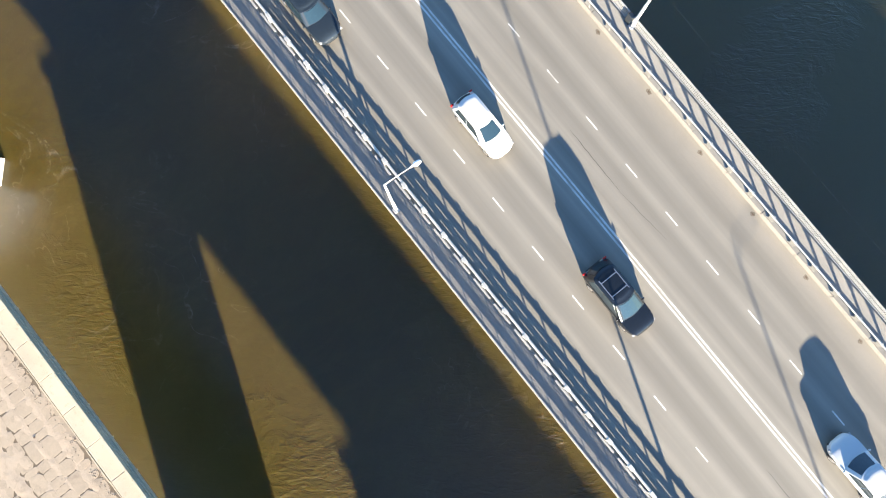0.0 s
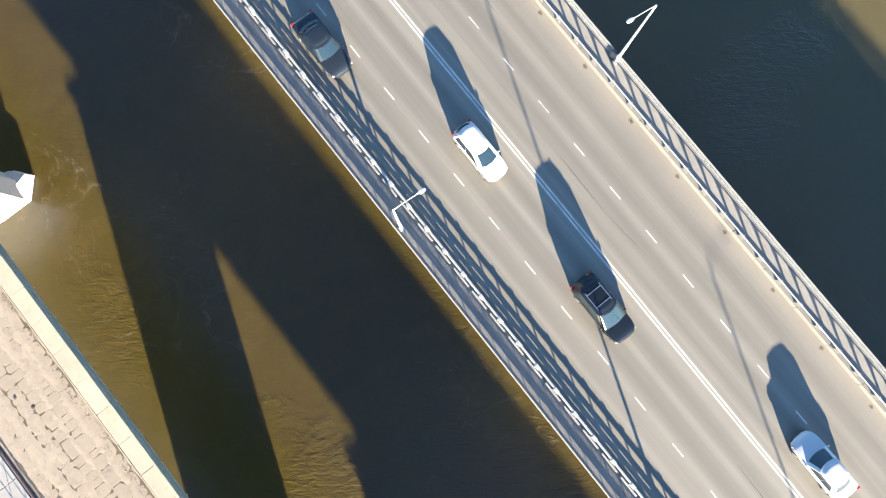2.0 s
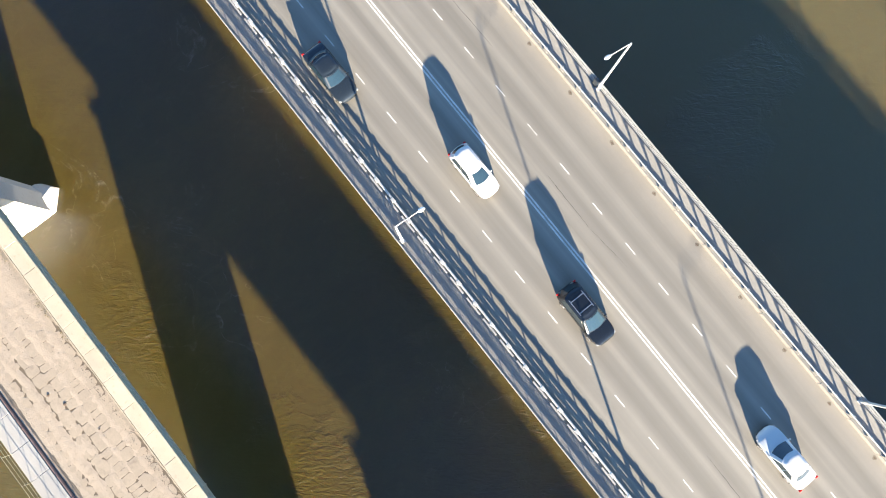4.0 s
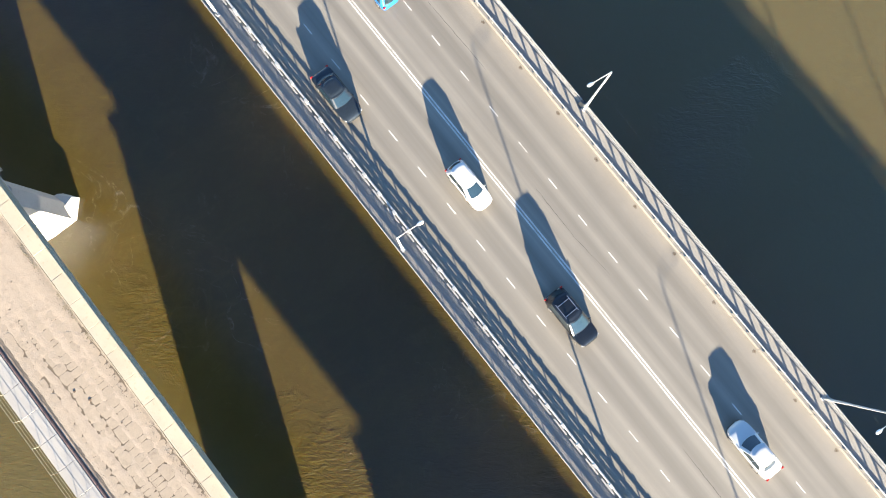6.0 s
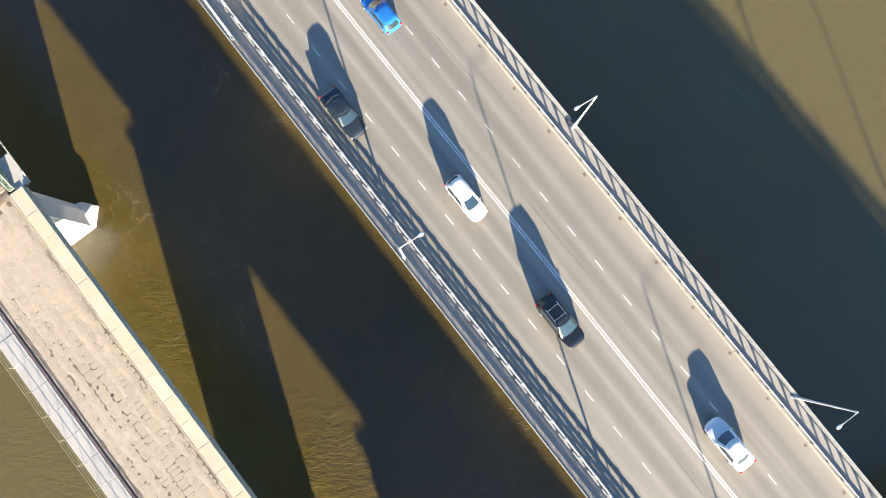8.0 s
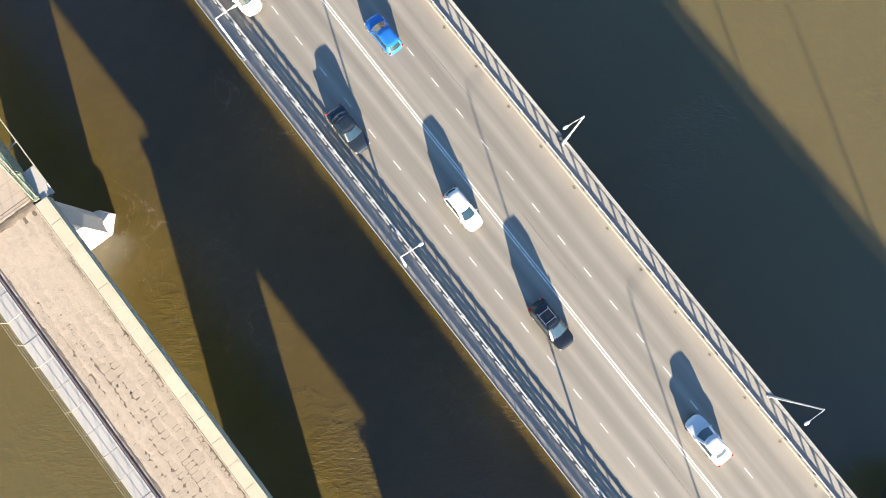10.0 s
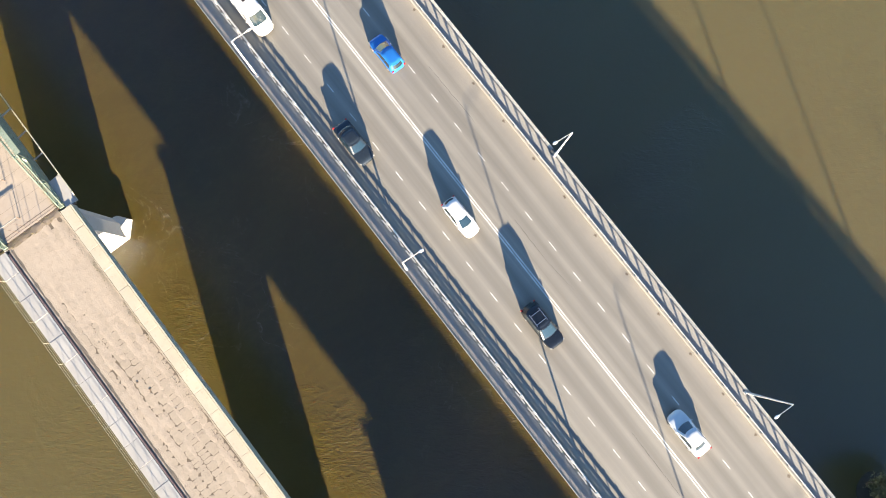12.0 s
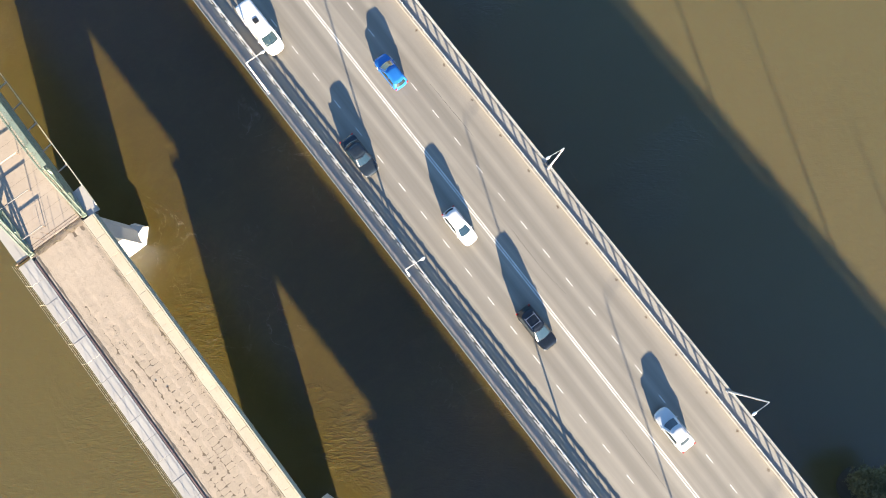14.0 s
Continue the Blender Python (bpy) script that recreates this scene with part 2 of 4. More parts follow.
M = dict(
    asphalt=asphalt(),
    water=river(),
    deck=plain("bridge_concrete", (0.30, 0.285, 0.26), 0.85),
    walk=concrete("pavement_concrete", (0.258, 0.252, 0.240), amount=0.35, dirt=(0.22, 0.19, 0.15)),
    kerb=concrete("kerb_concrete", (0.225, 0.215, 0.196), amount=0.35, pieces=True),
    paint=worn_paint(),
    rail=plain("galvanised_steel", (0.46, 0.46, 0.44), 0.45, 0.3, 0.2, 8.0),
    picket=plain("pale_painted_iron", (0.31, 0.315, 0.315), 0.5, 0.1, 0.25, 10.0),
    lamp=plain("white_painted_pole", (0.60, 0.60, 0.585), 0.4, 0.1, 0.12, 8.0),
    lampglass=plain("milky_lamp_cover", (0.86, 0.86, 0.84), 0.25, 0.0, 0.06),
    oldroad=drifted_sand(),
    stone=paving_stone_face(),
    trussroad=concrete("dusty_truss_deck", (0.35, 0.297, 0.24), amount=0.6, dirt=(0.22, 0.185, 0.155)),
    oldwalk=concrete("old_walkway_concrete", (0.42, 0.38, 0.30), amount=0.6, dirt=(0.26, 0.22, 0.16), pieces=True),
    oldbeam=concrete("mossy_coping_concrete", (0.40, 0.385, 0.30), amount=0.7, dirt=(0.20, 0.20, 0.13), pieces=True),
    grey=concrete("grey_walkway_concrete", (0.36, 0.348, 0.325), amount=0.35, dirt=(0.30, 0.27, 0.25), pieces=True),
    pier=concrete("pier_stone", (0.49, 0.48, 0.455), amount=0.4, dirt=(0.30, 0.26, 0.20)),
    green=flaking_green(),
    post=plain("dull_grey_steel", (0.20, 0.20, 0.195), 0.6, 0.3),
    smudge=plain("sandy_iron", (0.175, 0.155, 0.125), 0.85, 0.1, 0.4, 12.0),
    pipe=plain("rusty_purple_pipe", (0.125, 0.085, 0.078), 0.8, 0.1, 0.45, 5.0),
    rust=plain("rusty_iron", (0.13, 0.095, 0.07), 0.8, 0.2, 0.4, 9.0),
    dark=plain("dark_iron", (0.045, 0.042, 0.04), 0.7, 0.3),
    tyre=plain("tyre_rubber", (0.02, 0.02, 0.021), 0.85),
    rim=plain("alloy_rim", (0.55, 0.55, 0.56), 0.3, 0.9, 0.1),
    red=plain("red_lamp_plastic", (0.40, 0.012, 0.01), 0.25, 0.0, 0.1),
    clear=plain("headlight_plastic", (0.30, 0.31, 0.33), 0.12, 0.0, 0.08),
    trim=plain("black_trim", (0.018, 0.018, 0.019), 0.5),
    bank=concrete("sandy_bank", (0.27, 0.22, 0.14), amount=0.7, dirt=(0.09, 0.10, 0.04)),
    drift=concrete("brown_dirt", (0.19, 0.155, 0.118), amount=0.8, dirt=(0.10, 0.078, 0.058)),
    bed=concrete("dark_joint_dirt", (0.125, 0.1, 0.073), amount=0.6, dirt=(0.07, 0.055, 0.04)),
    straw=plain("dry_grass", (0.20, 0.165, 0.085), 0.85, 0.0, 0.5, 2.0),
    soil=plain("dark_wet_soil", (0.05, 0.042, 0.03), 0.9),
    bark=plain("bark", (0.10, 0.075, 0.05), 0.9),
    leaf=plain("leaf_green", (0.12, 0.12, 0.055), 0.75, 0.0, 0.5, 1.5),
    wire=plain("dull_wire", (0.07, 0.07, 0.075), 0.6, 0.3),
    tar=plain("tar_seam", (0.055, 0.05, 0.046), 0.8),
)


def car_paint(name, c):
    n = Nodes(name)
    dust = n.noise(3.0, 5.0, 0.6)
    n.bsdf.inputs["Coat Weight"].default_value = 0.5
    n.bsdf.inputs["Coat Roughness"].default_value = 0.06
    return n.done(n.mix(n.ramp(dust, (0.4, 0.0), (0.8, 0.10)), c, tuple(0.75 * v + 0.006 for v in c)), 0.22, 0.0, dust, 0.0004)


def car_glass():
    n = Nodes("tinted_car_glass")
    return n.done((0.012, 0.024, 0.034), 0.03, 0.0, None, 0, 1.0)


PAINT = dict(
    white=car_paint("white_car_paint", (0.58, 0.585, 0.585)),
    black=car_paint("black_car_paint", (0.006, 0.008, 0.012)),
    silver=car_paint("silver_car_paint", (0.50, 0.52, 0.54)),
    blue=car_paint("blue_car_paint", (0.02, 0.13, 0.42)),
    slate=car_paint("slate_car_paint", (0.014, 0.020, 0.028)),
)
GLASS = car_glass()

# ---- shapes ----


def part(name, bm, material, parent=None, label=""):
    """Links a bmesh as one mesh object under a thing or a part."""
    me = bpy.data.meshes.new(name)
    bm.to_mesh(me)
    bm.free()
    me.materials.append(material)
    ob = new(name, me)
    ob.parent = parent
    if label:
        ob["label"] = label
    return ob


def again(ob, x, y, z, parent, rz=0.0):
    """Another piece on the same mesh."""
    o = new(ob.name.split(".")[0], ob.data)
    o.parent = parent
    o.matrix_basis = pose(x, y, z, 0, 0, rz)
    return o


def empty(name, label, category, group="", kind="", m=None):
    ob = tagged(new(name), label, category, group, kind)
    if m is not None:
        ob.matrix_basis = m
    return ob


def box(bm, x0, x1, y0, y1, z0, z1):
    v = [bm.verts.new((x, y, z)) for z in (z0, z1) for x, y in ((x0, y0), (x1, y0), (x1, y1), (x0, y1))]
    for f in ((0, 3, 2, 1), (4, 5, 6, 7), (0, 1, 5, 4), (1, 2, 6, 5), (2, 3, 7, 6), (3, 0, 4, 7)):
        bm.faces.new([v[i] for i in f])
    return v


def boxes(*rows):
    bm = bmesh.new()
    for r in rows:
        box(bm, *r)
    return bm


def bevelled(bm, width, segments=1):
    bmesh.ops.bevel(bm, geom=list(bm.edges), offset=width, segments=segments, affect="EDGES", profile=0.5)
    return bm


def rod(bm, a, b, ra, rb=None, n=8):
    """A tapered round bar from a to b."""
    a, b = Vector(a), Vector(b)
    rb = ra if rb is None else rb
    q = (b - a).to_track_quat("Z", "Y")
    rings = []
    for p, r in ((a, ra), (b, rb)):
        rings.append([bm.verts.new(p + q @ Vector((r * math.cos(6.2832 * i / n), r * math.sin(6.2832 * i / n), 0))) for i in range(n)])
    for i in range(n):
        bm.faces.new((rings[0][i], rings[0][(i + 1) % n], rings[1][(i + 1) % n], rings[1][i]))
    bm.faces.new(rings[0][::-1])
    bm.faces.new(rings[1])
    return bm


def bar(bm, a, b, w, h):
    """A square bar from a to b, w across and h high."""
    a, b = Vector(a), Vector(b)
    q = (b - a).to_track_quat("Y", "Z")
    v = [bm.verts.new(p + q @ Vector((sx * w / 2, 0, sz * h / 2))) for p in (a, b) for sx, sz in ((-1, -1), (1, -1), (1, 1), (-1, 1))]
    for f in ((0, 1, 2, 3), (7, 6, 5, 4), (0, 4, 5, 1), (1, 5, 6, 2), (2, 6, 7, 3), (3, 7, 4, 0)):
        bm.faces.new([v[i] for i in f])
    return bm


def loft(bm, rings, close=True):
    """Skins rings of equal length, capped at both ends."""
    vs = [[bm.verts.new(p) for p in r] for r in rings]
    n = len(vs[0])
    for a, b in zip(vs, vs[1:]):
        for i in range(n):
            bm.faces.new((a[i], a[(i + 1) % n], b[(i + 1) % n], b[i]))
    if close:
        bm.faces.new(vs[0][::-1])
        bm.faces.new(vs[-1])
    return bm


# ---- setting: river and banks ----
Y0, Y1 = -136.0, 84.0  # the bridges' ends
WATER = -12.97
bm = bmesh.new()
bmesh.ops.create_grid(bm, x_segments=8, y_segments=8, size=2400)
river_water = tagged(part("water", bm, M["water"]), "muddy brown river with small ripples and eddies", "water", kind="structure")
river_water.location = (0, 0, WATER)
for y, out in ((Y0 + 4, -1), (Y1 - 4, 1)):
    bm = bmesh.new()
    far = y + out * 900
    loft(bm, [[(x, y - out * 22, WATER - 1.5), (x, y - out * 2, -3.2), (x, far, -2.6), (x, far, WATER - 2)] for x in (-900, -60, -35, -10, 0, 20, 60, 900)])
    bmesh.ops.recalc_face_normals(bm, faces=bm.faces)
    tagged(part("ground", bm, M["bank"]), "sandy grassed river bank at the bridge ends", "ground", kind="structure")

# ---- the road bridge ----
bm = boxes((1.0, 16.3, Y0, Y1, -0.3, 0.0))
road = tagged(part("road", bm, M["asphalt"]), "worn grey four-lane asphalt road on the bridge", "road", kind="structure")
bm = bmesh.new()
prof = [(-0.333, -0.02), (-0.333, -0.45), (0.6, -0.75), (2.2, -0.95), (2.2, -2.2), (15.0, -2.2), (15.0, -0.95), (16.6, -0.75), (17.62, -0.45), (17.62, -0.02)]
loft(bm, [[(x, y, z) for x, z in prof] for y in (Y0, Y1)])
bmesh.ops.translate(bm, verts=bm.verts, vec=(0, 0, -0.302))
bmesh.ops.recalc_face_normals(bm, faces=bm.faces)
tagged(part("bridge_deck", bm, M["deck"]), "grey concrete girder deck of the road bridge", "bridge", kind="structure")
for x0, x1, name in ((-0.328, 1.0, "pavement_west"), (16.3, 17.6, "pavement_east")):
    tagged(part(name, boxes((x0, x1, Y0, Y1, -0.31, 0.12)), M["walk"]), "narrow concrete footway along the bridge road", "pavement", kind="structure")
for y in (-89.8, -51.8, -13.8, 24.2, 62.2):
    p = empty("bridge_pier", "round-nosed concrete pier under the road bridge", "pier", "road bridge piers")
    bm = bmesh.new()
    ring = [(3.2 + 1.2 * math.cos(a), 1.2 * math.sin(a)) for a in np.linspace(math.pi / 2, 1.5 * math.pi, 7)] + [(14.0 + 1.2 * math.cos(a), 1.2 * math.sin(a)) for a in np.linspace(-math.pi / 2, math.pi / 2, 7)]
    loft(bm, [[(px, py, z) for px, py in ring] for z in (WATER - 2, -3.2)])
    part("shaft", bm, M["pier"], p)
    part("cap", bevelled(boxes((1.8, 15.4, -1.5, 1.5, -3.2, -2.505)), 0.08), M["pier"], p)
    p.location = (0, y, 0)

# lane paint: parts of the road
dash = part("lane_dash", boxes((-0.042, 0.042, -0.51, 0.51, 0.0, 0.004)), M["paint"], road)
dash.location = (4.75, 0.20, 0.0005)
for k in range(-38, 24):
    for x, off in ((4.75, 0.20), (11.94, 0.52)):
        if (k, x) != (0, 4.75):
            again(dash, x, off + 3.553 * k, 0.0005, road)
for x in (8.61, 8.83):
    part("centre_line", boxes((x - 0.055, x + 0.055, Y0, Y1, 0.0005, 0.0045)), M["paint"], road)

# ---- street lamps ----


def street_lamp(y, x, side):
    """side: +1 when the arm reaches to +x."""
    p = empty("street_lamp", "white steel street lamp with one short arm over the road", "street lamp", "street lamps on the bridge")
    part("base_plate", bevelled(boxes((-0.17, 0.17, -0.17, 0.17, 0.0, 0.05)), 0.01), M["lamp"], p)
    part("door_box", bevelled(boxes((-0.09, 0.09, -0.13, -0.05, 0.5, 0.95)), 0.01), M["rail"], p)
    bm = rod(bmesh.new(), (0, 0, 0.05), (0, 0, 2.6), 0.1, 0.095, 12)
    rod(bm, (0, 0, 2.6), (0, 0, 7.55), 0.078, 0.058, 12)
    part("pole", bm, M["lamp"], p)
    bm = rod(bmesh.new(), (0, 0, 7.5), (0.3, -0.032, 7.63), 0.04, 0.032)
    rod(bm, (0.3, -0.032, 7.63), (1.52, -0.16, 7.76), 0.022, 0.017)
    part("arm", bm, M["lamp"], p)
    bm = bmesh.new()
    bmesh.ops.create_uvsphere(bm, u_segments=14, v_segments=8, radius=1.0)
    bmesh.ops.scale(bm, vec=(0.23, 0.125, 0.045), verts=bm.verts)
    bmesh.ops.rotate(bm, cent=(0, 0, 0), matrix=Euler((0, 0, radians(-6))).to_matrix(), verts=bm.verts)
    bmesh.ops.translate(bm, vec=(1.72, -0.18, 7.78), verts=bm.verts)
    head = part("lamp_head", bm, M["lampglass"], p, "pale oval lamp head")
    part("neck", bar(bmesh.new(), (1.38, -0.145, 7.745), (1.58, -0.166, 7.765), 0.08, 0.05), M["lamp"], head)
    p.matrix_basis = pose(x, y, 0.12, 0, 0, 0 if side > 0 else 180)
    return p


first = street_lamp(0.0, 0.0, 1)
for y in (48.6, 23.05, -27.75, -50.1, -74.5, -99.0):
    copy_thing(first, pose(0.0, y, 0.12))
for y in (53.0, 27.5, -0.06, -27.7, -49.7, -71.7, -93.7, -115.7):
    copy_thing(first, pose(17.42, y, 0.12, 0, 0, 180))

# a dark block beside the foot of one east lamp
box_at_lamp = empty("control_box", "dark blue box at the lamp foot", "control box", m=pose(17.36, 0.28, 0.12))
part("body", bevelled(boxes((-0.10, 0.16, -0.16, 0.22, 0.04, 0.9)), 0.015), PAINT["slate"], box_at_lamp)
part("foot", boxes((-0.08, 0.14, -0.14, 0.2, 0.0, 0.04)), M["dark"], box_at_lamp)

# ---- railings ----
PANEL = 1.47


def picket_railing(x, y0, n):
    p = empty("picket_railing", "pale iron picket railing on the outer edge of the bridge", "railing", "bridge railings")
    bm = boxes((-0.03, 0.03, 0.0, PANEL, 0.80, 0.84), (-0.02, 0.02, 0.0, PANEL, 0.01, 0.10), (-0.018, 0.018, 0.0, PANEL, 0.27, 0.30), (-0.018, 0.018, 0.0, PANEL, 0.46, 0.49), (-0.018, 0.018, 0.0, PANEL, 0.64, 0.67))
    for k in range(1, 12):
        y = k * PANEL / 12
        box(bm, -0.007, 0.007, y - 0.010, y + 0.010, 0.10, 0.27)
        box(bm, -0.010, 0.010, y - 0.022, y + 0.022, 0.30, 0.80)
        box(bm, -0.012, 0.012, y - 0.042, y + 0.042, 0.30, 0.46)
        box(bm, -0.012, 0.012, y - 0.042, y + 0.042, 0.67, 0.80)
    panel = part("panel", bm, M["picket"], p)
    post = part("post", bevelled(boxes((-0.022, 0.022, -0.025, 0.025, 0.0, 0.85)), 0.006), M["picket"], p)
    for k in range(1, n):
        again(panel, 0, k * PANEL, 0, p)
        again(post, 0, k * PANEL, 0, p)
    p.location = (x, y0, 0.12)


picket_railing(-0.30, Y0 + 4, 142)
picket_railing(17.47, Y0 + 4, 142)

# crash barriers between the road and the footways
BAY = 1.78


def boxes_into(bm, *rows):
    for r in rows:
        box(bm, *r)
    return bm


def crash_barrier(side):
    p = empty("crash_barrier", "pale steel crash barrier section with posts and rails", "crash barrier", "crash barriers")
    west = side > 0
    for k in range(4):
        y = BAY * k
        bm = bmesh.new()
        if west:
            bevelled(boxes_into(bm, (-0.04, 0.04, y - 0.045, y + 0.045, 0.0, 0.77)), 0.01)
            boxes_into(bm, (-0.12, 0.06, y - 0.06, y + 0.06, 0.02, 0.46))
        else:
            # flared at the foot and at the head
            ring = [(0.24, 0.28), (0.17, 0.36), (0.15, 0.45), (0.165, 0.58), (0.25, 0.68), (0.4, 0.77)]
            ring = ring + [(-a, z) for a, z in ring[::-1]]
            loft(bm, [[(px, y + a, z) for a, z in ring] for px in (-0.025, 0.025)])
            bmesh.ops.recalc_face_normals(bm, faces=bm.faces)
        post = part("post", bm, M["rail" if west else "post"], p)
        bm = boxes((-0.24, 0.06, y - 0.05, y + 0.05, 0.30, 0.345)) if west else boxes((-0.07, 0.10, y - 0.05, y + 0.05, 0.79, 0.825))
        part("bracket", bevelled(bm, 0.01), M["rail"], post)
    for z0, z1 in ((-0.08, 0.052), (0.086, 0.258), (0.292, 0.472)) if west else ():
        bm = bmesh.new()
        zm, h = (z0 + z1) / 2, (z1 - z0) / 2
        ring = [(0.05, -h), (0.09, -h * 0.7), (0.05, 0), (0.09, h * 0.7), (0.05, h), (0.065, h), (0.11, h * 0.7), (0.07, 0), (0.11, -h * 0.7), (0.065, -h)]
        loft(bm, [[(px * side, y, zm + pz) for px, pz in ring] for y in (-BAY / 2, 3.5 * BAY)])
        bmesh.ops.recalc_face_normals(bm, faces=bm.faces)
        part("beam", bm, M["rail"], p)
    w = 0.068 if west else 0.045
    part("top_rail", bevelled(boxes((-w, w, -BAY / 2, 3.5 * BAY, 0.69 if west else 0.75, 0.83)), 0.02), M["rail"], p)
    if west:
        for k in range(4):
            y = BAY * k
            part("cap_plate", bevelled(boxes((-0.14, 0.10, y - 0.2, y + 0.15, 0.79, 0.85)), 0.012), M["rail"], p)
            part("hand_rail", bevelled(boxes((-0.27, -0.14, y - BAY / 2 + 0.12, y + BAY / 2 - 0.25, 0.30, 0.345)), 0.012), M["picket"], p)
    return p


for x, side in ((1.2, 1), (16.08, -1)):
    b = crash_barrier(side)
    for k in range(30):
        m = pose(x, Y0 + 5 + BAY * 4 * k, 0.12)
        if k:
            copy_thing(b, m)
        else:
            b.matrix_basis = m
# kerb stones under the barriers
for x0, x1, top, label in ((1.003, 1.3, 0.118, "low cream concrete kerb stones at the road edge"), (15.96, 16.26, 0.40, "tall cream concrete kerb stones carrying the crash barrier")):
    kerb = empty("kerb", label, "kerb", kind="structure")
    stone = part("kerb_stone", bevelled(boxes((x0, x1, -1.49, 1.49, -0.25, top)), 0.02), M["kerb"], kerb)
    stone.location = (0, Y0 + 1.5, 0)
    for k in range(1, 73):
        again(stone, 0, Y0 + 1.5 + 3.0 * k, random.uniform(-0.006, 0.0), kerb)

# the wire along the east lamps
wire = empty("overhead_wire", "thin slack wire strung along the street lamps", "wire")
marks = (53.0, 27.5, -0.06, -27.7, -49.7, -71.7, -93.7, -115.7)
for y0, y1 in zip(marks, marks[1:]):
    bm = bmesh.new()
    pts = [(17.50, y0 + (y1 - y0) * f, 4.6 - 1.6 * f * (1 - f)) for f in np.linspace(0, 1, 9)]
    loft(bm, [[(px + 0.0022 * math.cos(a), py, pz + 0.0022 * math.sin(a)) for a in (0.0, 1.26, 2.51, 3.77, 5.03)] for px, py, pz in pts])
    part("span", bm, M["wire"], wire)
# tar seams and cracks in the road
for x0, y0, x1, y1, w in ((10.70, -2.6, 10.64, -7.2, 0.03), (10.64, -7.2, 10.95, -11.0, 0.018), (7.0, -24.0, 6.9, -31.0, 0.03), (13.4, 14.0, 13.5, 7.0, 0.03)):
    bm = bmesh.new()
    n = 14
    rings = []
    for i in range(n + 1):
        f = i / n
        x, y = x0 + (x1 - x0) * f + random.uniform(-0.025, 0.025), y0 + (y1 - y0) * f
        k = w * (0.35 + 0.65 * math.sin(math.pi * min(1, max(0.0, f)))) * random.uniform(0.7, 1.2)
        rings.append([(x - k / 2, y, 0.0006), (x + k / 2, y, 0.0006), (x + k / 2, y, 0.003), (x - k / 2, y, 0.003)])
    loft(bm, rings)
    bmesh.ops.recalc_face_normals(bm, faces=bm.faces)
    part("tar_seam", bm, M["tar"], road)

# drains in the east gutter
for k in range(-26, 16):
    d = empty("road_drain", "small dark iron drain in the sandy gutter", "drain", "gutter drains", m=pose(15.72, 5.5 - 4.58 * k, 0.0))
    bm = boxes((-0.06, 0.06, -0.09, -0.07, 0.002, 0.008), (-0.06, 0.06, 0.07, 0.09, 0.002, 0.008), (-0.06, -0.045, -0.07, 0.07, 0.002, 0.008), (0.045, 0.06, -0.07, 0.07, 0.002, 0.008))
    part("frame", bm, M["smudge"], d)
    bm = bmesh.new()
    ring = [(random.uniform(0.09, 0.2) * math.cos(0.628 * i), random.uniform(0.11, 0.24) * math.sin(0.628 * i)) for i in range(10)]
    loft(bm, [[(px, py, 0.0006) for px, py in ring], [(px * 0.8, py * 0.8, 0.0018) for px, py in ring]])
    part("silt_stain", bm, M["smudge"], d)
    part("grate", boxes((-0.045, 0.045, -0.07, 0.07, 0.001, 0.005)), M["rust"], d)

# ---- the old bridge ----
OLD = -2.4
JOIN = 24.75  # the truss spans begin here
bm = boxes((-28.7, -22.8, Y0, JOIN - 0.15, OLD - 0.35, OLD - 0.009))
old_road = tagged(part("road", bm, M["bed"]), "pale dusty roadway of the closed old bridge", "road", kind="structure")
bm = boxes((-28.7, -22.8, JOIN + 0.6, Y1, OLD - 0.35, OLD + 0.03))
truss_deck = tagged(part("road", bm, M["trussroad"]), "dusty pinkish deck between the green trusses", "road", kind="structure")
bm = boxes((-29.0, -21.9, Y0, JOIN, OLD - 1.4, OLD - 0.352), (-28.6, -22.4, JOIN + 0.02, Y1, OLD - 0.9, OLD - 0.352))
tagged(part("bridge_deck", bm, M["deck"]), "concrete girder of the old bridge", "bridge", kind="structure")
SLAB = 2.415
for x0, x1, z, name, mat, label in (
    (-22.69, -21.62, OLD + 0.16, "pavement_slab", "oldwalk", "bleached concrete footway slabs of the old bridge"),
    (-30.55, -28.975, OLD + 0.10, "pavement_slab", "grey", "grey concrete footway slabs of the old bridge"),
):
    walkway = empty("pavement", label, "pavement", kind="structure")
    piece = part(name, bevelled(boxes((x0, x1, -SLAB + 0.006, -0.006, OLD - 0.45, z)), 0.02), M[mat], walkway)
    n = int((JOIN - Y0) / SLAB)
    piece.location = (0, JOIN, 0)
    for k in range(1, n):
        again(piece, 0, JOIN - k * SLAB, random.uniform(-0.012, 0.012), walkway)
edging = empty("kerb", "narrow pale kerb between old road and footway", "kerb", kind="structure")
piece = part("kerb_stone", bevelled(boxes((-22.795, -22.735, -SLAB + 0.01, -0.01, OLD - 0.3, OLD + 0.13)), 0.01), M["oldwalk"], edging)
piece.location = (0, JOIN, 0)
for k in range(1, int((JOIN - Y0) / SLAB)):
    again(piece, random.uniform(-0.01, 0.0), JOIN - k * SLAB, random.uniform(-0.02, 0.01), edging)
walkway = empty("coping", "mossy concrete edge beams along the old footway", "coping", kind="structure")
piece = part("coping_beam", bevelled(boxes((-21.55, -21.41, -SLAB + 0.012, -0.012, OLD - 0.3, OLD + 0.20)), 0.02), M["oldbeam"], walkway)
piece.location = (0, 24.4, 0)
for k in range(1, int((JOIN - Y0) / SLAB)):
    again(piece, random.uniform(-0.012, 0.012), 24.4 - k * SLAB, random.uniform(-0.015, 0.015), walkway)


